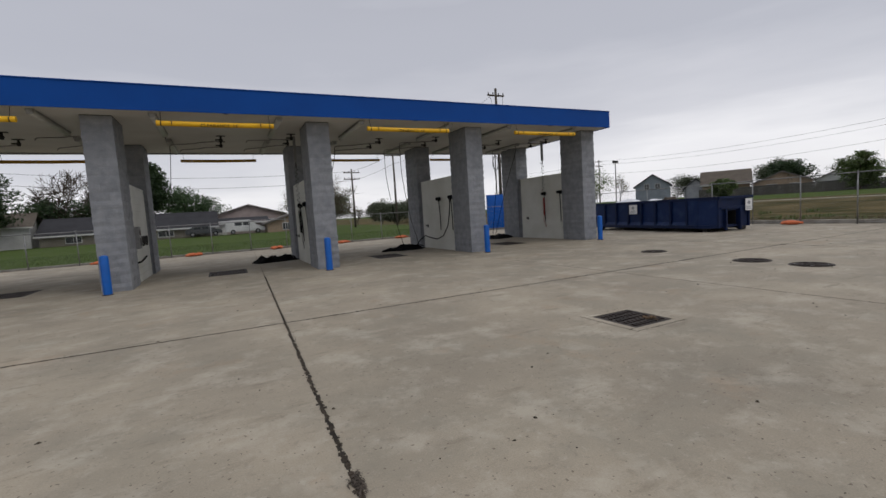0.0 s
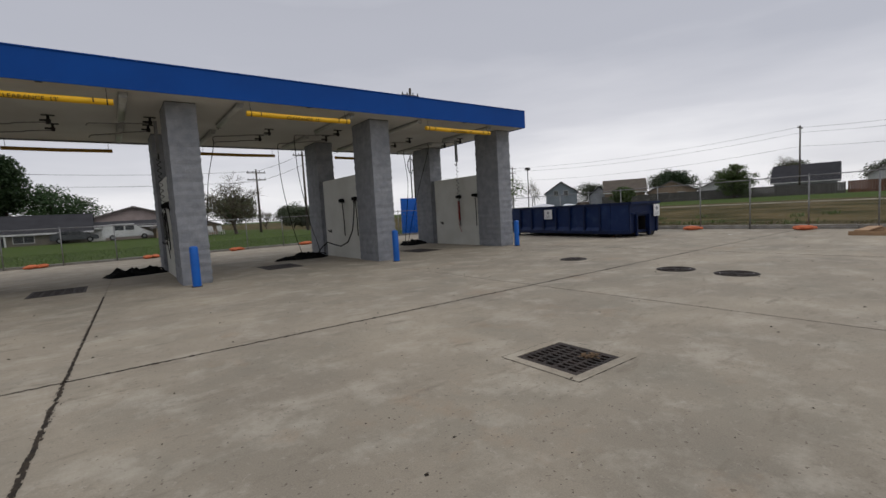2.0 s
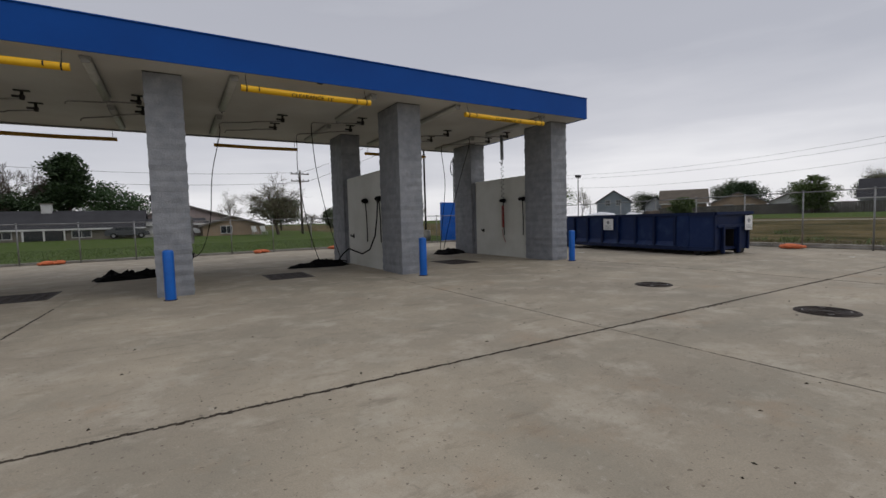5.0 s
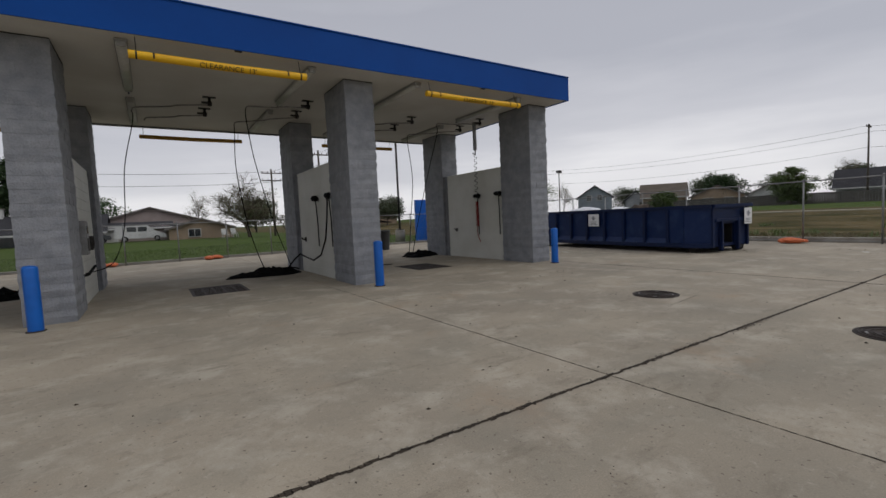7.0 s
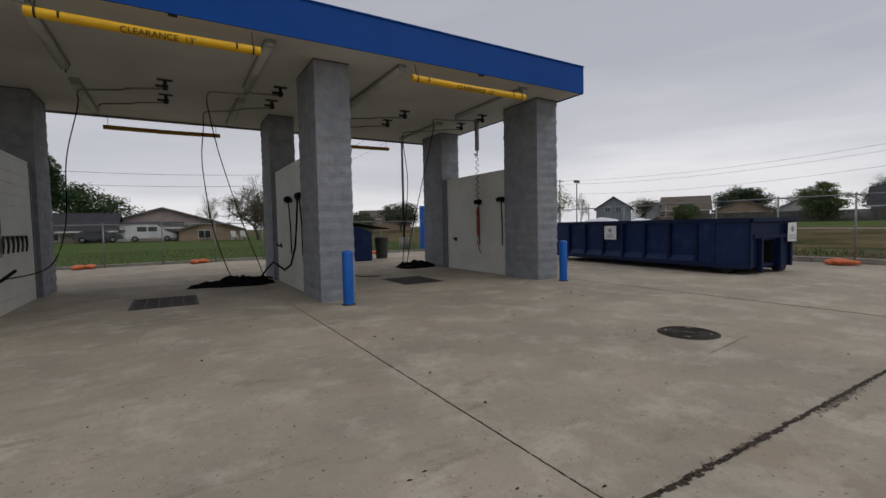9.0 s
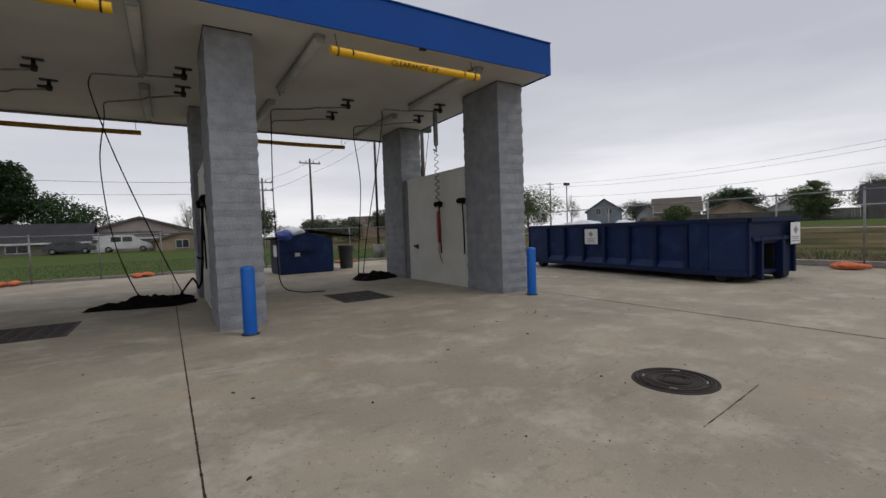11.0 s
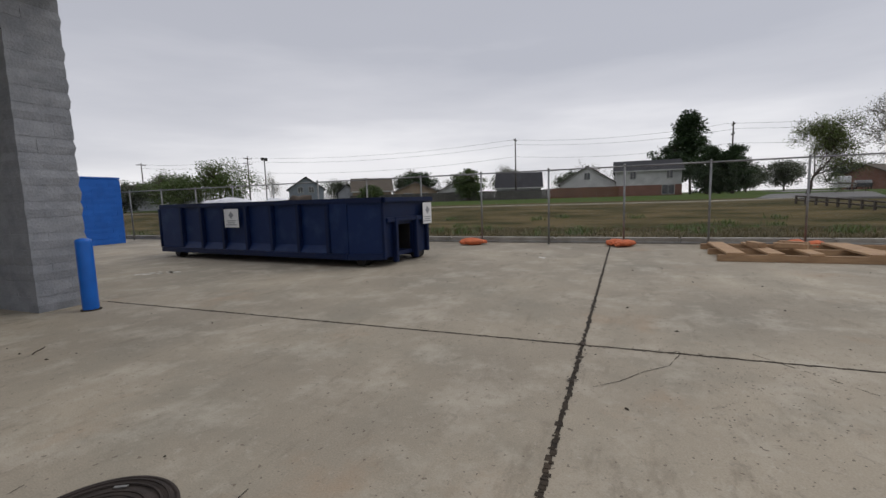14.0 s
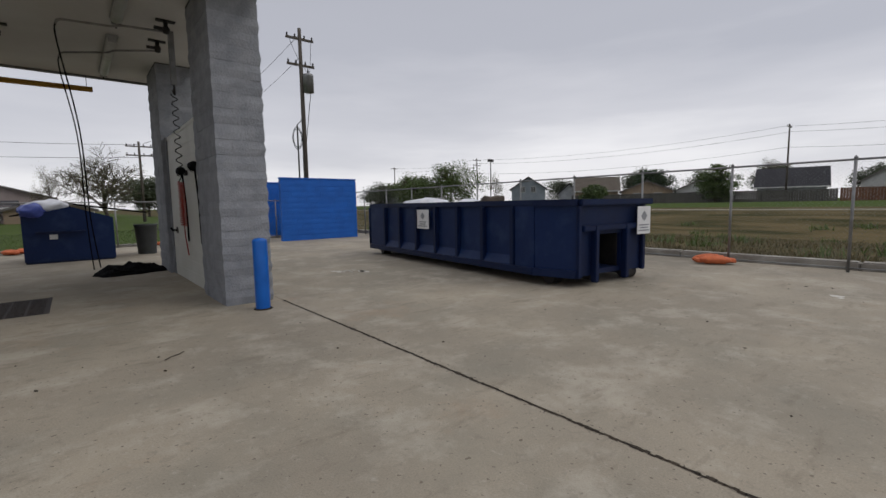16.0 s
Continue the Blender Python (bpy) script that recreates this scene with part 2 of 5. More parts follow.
def lathe(bm, profile, sides=20, centre=(0, 0)):
    """A turned shape from (radius, height) pairs."""
    rings = [[bm.verts.new((centre[0] + r * math.cos(6.28318 * k / sides), centre[1] + r * math.sin(6.28318 * k / sides), z)) for k in range(sides)] for r, z in profile]
    for a, b in zip(rings, rings[1:]):
        for k in range(sides):
            f = bm.faces.new((a[k], a[(k + 1) % sides], b[(k + 1) % sides], b[k]))
            f.smooth = True
    bm.faces.new(rings[0][::-1])
    bm.faces.new(rings[-1])
    return bm


def mesh_of(name, bm, material, bevel=0.0):
    if bevel:
        bmesh.ops.bevel(bm, geom=bm.edges[:], offset=bevel, segments=2, affect='EDGES', clamp_overlap=True)
    bmesh.ops.recalc_face_normals(bm, faces=bm.faces[:])
    me = bpy.data.meshes.new(name)
    bm.to_mesh(me)
    bm.free()
    me.materials.append(material)
    return me


def part(name, bm, material, parent=None, label="", bevel=0.0):
    ob = new(name, mesh_of(name, bm, material, bevel))
    if parent:
        ob.parent = parent
    return tagged(ob, label)


def raw(name, verts, faces, material, parent=None):
    me = bpy.data.meshes.new(name)
    me.from_pydata(verts, [], faces)
    me.materials.append(material)
    ob = new(name, me)
    if parent:
        ob.parent = parent
    return ob


def thing(name, label, category, group="", kind="", m=None):
    ob = new(name)
    ob.empty_display_size = 0.2
    if m is not None:
        ob.matrix_basis = m
    return tagged(ob, label, category, group, kind)


def lettering(name, text, size, m, material, parent):
    cu = bpy.data.curves.new(name, 'FONT')
    cu.body, cu.size, cu.extrude, cu.align_x, cu.align_y = text, size, 0.001, 'CENTER', 'CENTER'
    tmp = bpy.data.objects.new(name, cu)
    scene.collection.objects.link(tmp)
    bpy.context.view_layer.update()
    me = bpy.data.meshes.new_from_object(tmp)
    bpy.data.objects.remove(tmp)
    me.materials.clear()
    me.materials.append(material)
    ob = new(name, me)
    ob.parent = parent
    ob.matrix_basis = m
    return tagged(ob, "black lettering", kind="stuff")


def sag(a, b, drop, n=14):
    a, b = Vector(a), Vector(b)
    return [a.lerp(b, i / n) - Vector((0, 0, drop * 4 * (i / n) * (1 - i / n))) for i in range(n + 1)]


# ---- ground ----
def ground_z(x, y):
    """Height of the open ground: level under the lot, a shallow swale past the kerb, then a slow rise."""
    z = -0.16
    e = max(0.0, x - 22.6)
    if e > 0:
        z = -0.02 - 0.9 * math.exp(-((e - 17) / 8) ** 2) + 0.9 * min(1.0, max(0, e - 14) / 45)
    n = max(0.0, y - 26.9)
    if n > 0 and x < 23:
        z = -0.02 + 0.1 * min(1.0, n / 50)
    return z


def build_ground():
    xs = [-2500, -900, -300, -120, -60, -30, 0, 10, 20, 22.5, 22.7] + [23.5 + 2 * i for i in range(35)] + [110, 160, 300, 900, 2500]
    ys = [-2500, -900, -300, -120] + [-60 + 4 * i for i in range(21)] + [24, 26.8, 27.0, 30, 34, 40, 48, 60, 75, 95, 130, 200, 400, 900, 2500]
    verts = [(x, y, ground_z(x, y)) for y in ys for x in xs]
    w = len(xs)
    faces = [(j * w + i, j * w + i + 1, (j + 1) * w + i + 1, (j + 1) * w + i) for j in range(len(ys) - 1) for i in range(w - 1)]
    ob = raw("ground", verts, faces, GRASS)
    ob.data.materials.append(FIELD)
    for p in ob.data.polygons:
        c = p.center
        p.use_smooth = True
        if c.x > 22.6 and c.x < 64 and c.y > -30:
            p.material_index = 1
    tagged(ob, "mown lawn and rough field that run to the horizon", "ground", kind="structure")


build_ground()


def strip(name, label, category, material, pts, width, height):
    """A flat band of ground along a line, with thickness."""
    bm = bmesh.new()
    for (x0, y0), (x1, y1) in zip(pts, pts[1:]):
        d = Vector((x1 - x0, y1 - y0)).normalized()
        nx, ny = -d.y * width / 2, d.x * width / 2
        z0, z1 = ground_z(x0, y0) + height, ground_z(x1, y1) + height
        top = [bm.verts.new(p) for p in ((x0 - nx, y0 - ny, z0), (x1 - nx, y1 - ny, z1), (x1 + nx, y1 + ny, z1), (x0 + nx, y0 + ny, z0))]
        low = [bm.verts.new(v.co - Vector((0, 0, 0.3))) for v in top]
        bm.faces.new(top)
        for i in range(4):
            bm.faces.new((top[i], low[i], low[(i + 1) % 4], top[(i + 1) % 4]))
    return tagged(part(name, bm, material), label, category, kind="structure")


strip("path", "pale concrete footpath across the rough field", "path", PATHM, [(57, 90 - 9 * i) for i in range(11)] + [(60, -8)], 1.6, 0.05)
strip("road", "grey asphalt road beyond the field", "road", ASPHALT, [(60, -9), (72, -13), (100, -22), (190, -40)], 9, 0.06)
strip("side_road", "grey asphalt street crossing beyond the field", "road", ASPHALT, [(48, -60), (55, -30), (61, -8)], 8, 0.04)

# ---- wash bay building ----
COLS = [-7.30, -2.22, 2.88, 8.00, 13.08]
CW, CD = 0.62, 1.2
Y0, Y1 = 13.83, 18.10
SOFF, ROOF = 4.2, 4.76
RX0, RX1, RY0, RY1 = -8.0, 13.8, 13.10, 20.05

bm = box(bmesh.new(), RX0 + 0.03, RX1 - 0.03, RY0 + 0.03, RY1 - 0.03, SOFF, SOFF + 0.06)
tagged(part("ceiling", bm, SOFFIT), "off-white flat soffit under the wash bay canopy", "ceiling", kind="structure")
roof = thing("canopy_roof", "flat canopy roof with a royal blue metal fascia", "roof", kind="structure")
part("roof_deck", box(bmesh.new(), RX0 + 0.03, RX1 - 0.03, RY0 + 0.03, RY1 - 0.03, SOFF + 0.065, ROOF - 0.05), SOFFIT, roof)
for x0, x1, y0, y1 in ((RX0, RX1, RY0, RY0 + 0.028), (RX0, RX1, RY1 - 0.028, RY1), (RX0, RX0 + 0.028, RY0 + 0.03, RY1 - 0.03), (RX1 - 0.028, RX1, RY0 + 0.03, RY1 - 0.03)):
    f = part("fascia_panel", box(bmesh.new(), x0, x1, y0, y1, SOFF - 0.02, ROOF), BLUE, roof, "royal blue metal fascia panel")
    cx, cy = (0.02 if x1 - x0 < 1 else 0), (0.02 if y1 - y0 < 1 else 0)
    part("coping", box(bmesh.new(), x0 - cx, x1 + cx, y0 - cy, y1 + cy, ROOF + 0.002, ROOF + 0.022), BLUE, f)
part("soffit_trim", box(bmesh.new(), RX0 + 0.03, RX1 - 0.03, RY1 - 0.10, RY1 - 0.035, SOFF - 0.045, SOFF - 0.003), GALV, roof)
# small nozzles under the front edge of the soffit
for c in (0.64, 5.75, 10.85):
    part("soffit_clip", box(bmesh.new(), c + 0.15, c + 0.26, RY0 + 0.06, RY0 + 0.12, SOFF - 0.02, SOFF - 0.002), DARKSTEEL, roof)


def clearance_bar(c, y, old):
    z = 3.92
    bar = thing("clearance_bar", "worn yellow pipe bar hung behind the bay" if old else "yellow clearance pipe with black bands and lettering", "clearance bar", "clearance bars")
    bm = bmesh.new()
    r = 0.055 if old else 0.062
    tube(bm, [(c - 1.3, y, z), (c - 1.29, y, z), (c, y, z - 0.012), (c + 1.29, y, z), (c + 1.3, y, z)], r, 16)
    part("pipe", bm, OLDYELLOW if old else YELLOW, bar)
    for s in (-1, 1):
        part("hanger", tube(bmesh.new(), [(c + s * 1.2, y, z + 0.05), (c + s * 1.2, y + (0.08 if y < 16 else -0.08), SOFF - 0.002)], 0.006, 6), DARKSTEEL, bar)
    if not old:
        for x in (-1.2, -0.98, 0.98, 1.2):
            part("band", tube(bmesh.new(), [(c + x - 0.012, y, z), (c + x + 0.012, y, z)], r + 0.002, 16), BLACKTAPE, bar)
        lettering("lettering", "CLEARANCE  13'", 0.115, pose(c + 0.04, y - (r + 0.006) * 0.866, z - 0.012 - (r + 0.006) * 0.5, 120, 0, 0), BLACKTAPE, bar)


def ceiling_lamp(x, y0, y1, label):
    z = SOFF
    lamp = thing("bay_lamp", label, "ceiling lamp", "bay ceiling lamps")
    bm = bmesh.new()
    pts = [(x, y0 + 0.06, z - 0.065), (x, y1 - 0.06, z - 0.065)]
    part("housing", box(bmesh.new(), x - 0.085, x + 0.085, y0, y1, z - 0.05, z - 0.002), LAMPHOUSE, lamp, bevel=0.012)
    tube(bm, pts, 0.075, 12)
    bmesh.ops.scale(bm, vec=(1, 1, 0.7), verts=bm.verts[:], space=Matrix.Translation((-x, 0, -z + 0.065)))
    part("cover", bm, LENS, lamp, "cloudy plastic lamp cover")
    for y in (y0 + 0.02, y1 - 0.02):
        part("end_clip", box(bmesh.new(), x - 0.06, x + 0.06, y - 0.018, y + 0.018, z - 0.12, z - 0.052), LAMPHOUSE, lamp, bevel=0.006)
    part("conduit_drop", tube(bmesh.new(), [(x, y1 + 0.02, z - 0.05), (x, y1 + 0.07, z - 0.07), (x, y1 + 0.08, z - 0.14)], 0.014, 6), DARKSTEEL, lamp)


def boom(px, py, ex, ey, hose):
    """A ceiling swivel with a cranked tube arm; a hose hangs from its end down to the points given."""
    b = thing("ceiling_boom", "steel swivel boom arm under the soffit with hanging hose" if hose else "bare steel swivel boom arm under the soffit", "boom arm", "ceiling booms")
    z = SOFF
    part("mount_plate", box(bmesh.new(), px - 0.13, px + 0.13, py - 0.05, py + 0.05, z - 0.02, z - 0.002), DARKSTEEL, b, bevel=0.004)
    part("swivel", lathe(bmesh.new(), [(0.02, z - 0.2), (0.045, z - 0.19), (0.045, z - 0.10), (0.03, z - 0.09), (0.03, z - 0.021)], 12, (px, py)), DARKSTEEL, b)
    part("bracket", box(bmesh.new(), px - 0.16, px + 0.05, py - 0.025, py + 0.025, z - 0.15, z - 0.11), DARKSTEEL, b, bevel=0.004)
    d = Vector((ex - px, ey - py, 0))
    n = Vector((-d.y, d.x, 0)).normalized()
    p0 = Vector((px, py, z - 0.17))
    pts = [p0, p0 + d * 0.42, p0 + d * 0.52 - n * 0.10, p0 + d * 0.95 - n * 0.10, p0 + d * 0.985 - n * 0.10 + Vector((0, 0, -0.02)), p0 + d - n * 0.10 + Vector((0, 0, -0.07))]
    part("arm", tube(bmesh.new(), pts, 0.017, 8), STEEL, b)
    if hose:
        e = pts[-1]
        h = [e, e - Vector((0, 0, 0.25))] + [Vector(q) for q in hose]
        # soften the bends
        out = []
        for i in range(len(h) - 1):
            a0, a1, a2, a3 = h[max(i - 1, 0)], h[i], h[i + 1], h[min(i + 2, len(h) - 1)]
            for k in range(6):
                t = k / 6
                out.append(0.5 * ((2 * a1) + (a2 - a0) * t + (2 * a0 - 5 * a1 + 4 * a2 - a3) * t * t + (3 * a1 - a0 - 3 * a2 + a3) * t ** 3))
        out.append(h[-1])
        part("hose", tube(bmesh.new(), out, 0.011, 6), BLACK, b, "black rubber hose")


for i in range(4):
    c = (COLS[i] + CW + COLS[i + 1]) / 2
    clearance_bar(c, RY0 + 0.10, False)
    clearance_bar(c, RY1 - 0.05, True)
    for s in (-1, 1):
        ceiling_lamp(c + 0.05 + s * 1.43, 13.38, 16.02, "long grey vapour-tight tube lamp, unlit, under the soffit")
        ceiling_lamp(c + 0.05 + s * 1.43, 16.85, 19.4, "long grey vapour-tight tube lamp, unlit, under the rear soffit")
    hang = i >= 2
    wall_x = COLS[i] + CW - 0.06
    boom(c + 0.07, 16.25, c - 1.42, 16.97, [(c - 1.6, 17.1, 2.7), (c - 1.7, 17.3, 1.47), (c - 1.95, 17.2, 0.68), (wall_x, 15.9, 0.57)] if i == 2 else
         ([(c - 1.4, 17.1, 2.4), (c - 1.38, 17.1, 1.2), (c - 1.3, 17.2, 0.25), (c - 0.9, 17.2, 0.03), (c - 0.4, 17.0, 0.02)] if i == 3 else [(c - 1.45, 17.1, 2.9), (c - 1.5, 17.1, 2.4)]))
    boom(c + 0.07, 17.32, c - 1.2, 17.95, None)
    boom(c + 2.08, 15.72, c + 0.75, 15.98, [(c + 1.0, 16.6, 2.8), (c + 1.5, 17.3, 1.31), (c + 1.8, 17.5, 0.5), (c + 1.95, 17.7, 0.12)] if i == 2 else
         ([(c + 0.95, 17.0, 2.6), (c + 1.0, 17.8, 1.2), (c + 1.1, 18.4, 0.2)] if i == 3 else None))
    boom(c + 2.10, 16.76, c + 0.72, 17.75, [(c + 0.7, 17.5, 2.76), (c + 0.85, 17.3, 1.34), (c + 1.15, 17.4, 0.3), (c + 1.35, 17.6, 0.12)] if i == 2 else
         ([(c + 0.93, 17.9, 2.6), (c + 0.95, 18.2, 1.2), (c + 1.0, 18.5, 0.15)] if i == 3 else None))


def bollard(x, y):
    b = thing("bollard", "blue plastic-sleeved bollard at the foot of a block column", "bollard", "blue bollards", m=pose(x, y, 0))
    part("sleeve", lathe(bmesh.new(), [(0.088, 0), (0.09, 0.01), (0.09, 0.875), (0.085, 0.9), (0.06, 0.915), (0.012, 0.922)], 24), BLUEPLASTIC, b)
    part("grout_ring", lathe(bmesh.new(), [(0.115, 0.001), (0.112, 0.012), (0.095, 0.016)], 24), DIRT, b)


for i, x in enumerate(COLS):
    bollard(x + (0.22 if i < 3 else 0.33), Y0 - 0.47)


def brush(x, y, z, side, coil):
    """A foaming brush hung on the bay wall; side is the way that the wall faces."""
    b = thing("foam_brush", ("black foam brush on a red coiled hose by the wall" if x > 10 else "black foam brush on a black coiled hose by the wall") if coil else "black foam brush with a long handle hung on the white wall", "brush", "foam brushes")
    part("holder", box(bmesh.new(), x, x + side * 0.05, y - 0.035, y + 0.035, z + 0.0, z + 0.09), DARKSTEEL, b, bevel=0.006)
    bm = bmesh.new()
    tube(bm, [(x + side * 0.10, y - 0.13, z + 0.07), (x + side * 0.105, y - 0.1, z + 0.085), (x + side * 0.105, y + 0.1, z + 0.085), (x + side * 0.10, y + 0.13, z + 0.07)], 0.055, 10)
    part("brush_head", bm, BLACK, b)
    rng = random.Random(int(y * 100))
    v, f = [], []
    for k in range(160):
        o = Vector((x + side * 0.105 + rng.uniform(-.04, .04), y + rng.uniform(-.13, .13), z + 0.06))
        t = o + Vector((rng.uniform(-.02, .02), rng.uniform(-.03, .03), -rng.uniform(.05, .09)))
        f.append((len(v), len(v) + 1, len(v) + 2))
        v += [o, o + Vector((0.006, 0.006, 0)), t]
    raw("bristles", v, f, BLACK, b)
    part("handle", tube(bmesh.new(), [(x + side * 0.08, y, z + 0.06), (x + side * 0.05, y + 0.01, z - 0.5), (x + side * 0.045, y + 0.015, z - 1.12)], 0.015, 8), BLACK, b)
    if coil:
        pts = []
        for k in range(240):
            a = k / 239
            lower = a > 0.62
            zz = SOFF - 1.0 - (SOFF - 1.0 - z) * a / 0.62 if not lower else z - 0.1 - 0.75 * (a - 0.62) / 0.38
            turn = 6.283 * (a * 14 if not lower else 0.62 * 14 + (a - 0.62) * 55)
            r = 0.05 if lower else 0.045
            pts.append((x + side * (0.11 + r * math.cos(turn)), y - 0.01 + r * math.sin(turn), zz))
        part("coiled_hose", tube(bmesh.new(), pts[:150], 0.008, 5), BLACK, b)
        part("lower_coil", tube(bmesh.new(), pts[149:], 0.010, 5), RED if x > 10 else BLACK, b, "red coiled hose" if x > 10 else "")
        part("tail", tube(bmesh.new(), [(x + side * 0.1, y, z - 0.85), (x + side * 0.09, y + 0.06, z - 1.0), (x + side * 0.08, y + 0.03, z - 1.15), (x + side * 0.08, y - 0.08, z - 1.35)], 0.010, 6), RED if x > 10 else BLACK, b)
        part("drop_pipe", box(bmesh.new(), x + side * 0.06, x + side * 0.14, y - 0.04, y + 0.04, SOFF - 0.85, SOFF - 0.003), GALV, b, "galvanised drop box under the soffit")
        part("elbow", tube(bmesh.new(), [(x + side * 0.10, y, SOFF - 0.84), (x + side * 0.10, y, SOFF - 1.0), (x + side * 0.10, y + 0.12, SOFF - 0.92)], 0.02, 6), DARKSTEEL, b)


def wall_tap(x, y, z, side):
    t = thing("wand_hook", "small black wand hook on the white bay wall", "hook", "wand hooks")
    part("plate", box(bmesh.new(), x, x + side * 0.02, y - 0.05, y + 0.05, z - 0.06, z + 0.06), DARKSTEEL, t, bevel=0.004)
    part("hook_arm", tube(bmesh.new(), [(x + side * 0.015, y, z), (x + side * 0.09, y - 0.02, z + 0.0), (x + side * 0.12, y - 0.02, z + 0.05)], 0.02, 8), BLACK, t)


def coin_box(x, y):
    b = thing("control_box", "grey steel control box fixed to the white bay wall", "control box", "control boxes")
    part("body", box(bmesh.new(), x, x + 0.16, y - 0.16, y + 0.16, 0.95, 1.55), GALV, b, bevel=0.012)
    part("display", box(bmesh.new(), x + 0.16, x + 0.168, y - 0.09, y + 0.09, 1.32, 1.46), GLASS, b)
    part("slot_plate", box(bmesh.new(), x + 0.16, x + 0.172, y - 0.1, y + 0.1, 1.02, 1.24), DARKSTEEL, b)
    rack = thing("nozzle_rack", "row of dark spray nozzles on a steel wall rail", "nozzle rack", "nozzle racks")
    part("rail", box(bmesh.new(), x, x + 0.03, y + 0.5, y + 2.1, 1.22, 1.28), GALV, rack)
    for k in range(6):
        yy = y + 0.62 + k * 0.27
        part("nozzle", tube(bmesh.new(), [(x + 0.05, yy, 1.27), (x + 0.06, yy, 1.12), (x + 0.04, yy + 0.02, 0.98)], 0.022, 8, 0.014), DARKSTEEL, rack)
    h = thing("floor_wand", "black spray wand on its hose held at the bay wall", "spray wand", "spray wands")
    part("wand", tube(bmesh.new(), [(x + 0.01, y + 0.1, 0.56), (x + 0.1, y + 0.2, 0.58), (x + 0.16, y + 0.7, 0.70)], 0.025, 8), BLACK, h)


for i, x in enumerate(COLS):
    if i:
        brush(x + 0.08, 15.17, 1.88, -1, False)
        brush(x + 0.08, 16.17, 1.87, -1, i in (2, 4))
        wall_tap(x + 0.08, 17.45, 0.90, -1)
    if i in (1, 2):
        coin_box(x + CW - 0.08, 15.30)


hb = thing("brush_hose", "black rubber hose sagging along the white bay wall", "hose")
hp = [(7.96, 15.17, 1.84), (7.94, 15.2, 1.45), (7.93, 15.35, 0.95), (7.92, 15.75, 0.55), (7.9, 16.3, 0.40), (7.9, 16.9, 0.45), (7.85, 17.3, 0.52), (7.75, 17.6, 0.35), (7.6, 17.7, 0.12), (7.3, 17.65, 0.10)]
part("hose", tube(bmesh.new(), hp, 0.02, 8), BLACK, hb)
part("nozzle_end", tube(bmesh.new(), [(7.96, 15.17, 1.84), (7.955, 15.17, 1.95)], 0.028, 8), DARKSTEEL, hb)


def floor_mat(cx, cy, rx, ry, seed, label):
    """A heap of crumpled black rubber matting with a raised, folded rim."""
    rng = random.Random(seed)
    m = thing("rubber_mat", label, "rubber mat", "black rubber mats")
    v, f = [], []
    n, k = 40, 12
    for i in range(k):
        q = i / (k - 1)
        for j in range(n):
            a = 6.2832 * j / n
            r = q * (1 + 0.16 * math.sin(3 * a + seed) + 0.09 * math.sin(7 * a + 2 * seed))
            p = Vector((cx + rx * r * math.cos(a), cy + ry * r * math.sin(a), 0))
            h = 0.03 + (0.26 * abs(noise.noise(p * 2.6)) + 0.14 * abs(noise.noise(p * 8))) * (1 - q ** 4)
            v.append((p.x, p.y, h if q < 1 else 0.001))
    for i in range(k - 1):
        for j in range(n):
            f.append((i * n + j, i * n + (j + 1) % n, (i + 1) * n + (j + 1) % n, (i + 1) * n + j))
    raw("mat_sheet", v, f, BLACK, m)
    pts = [(cx + rx * (0.5 + 0.35 * math.cos(t * 1.1)) * math.cos(t * .9), cy + ry * (0.55 + 0.3 * math.sin(t * 1.7)) * math.sin(t * .9), 0.10 + 0.04 * math.sin(t * 2)) for t in [k * 0.35 for k in range(22)]]
    part("hose_loop", tube(bmesh.new(), pts, 0.022, 6), BLACK, m)


floor_mat(2.15, 18.35, 0.85, 0.6, 2, "crumpled black rubber mat on the bay floor")
floor_mat(7.1, 17.6, 0.9, 0.36, 5, "black rubber mat and hose heaped by the wall")
floor_mat(12.4, 18.75, 0.62, 0.45, 8, "folded black mat with hose on the bay floor")


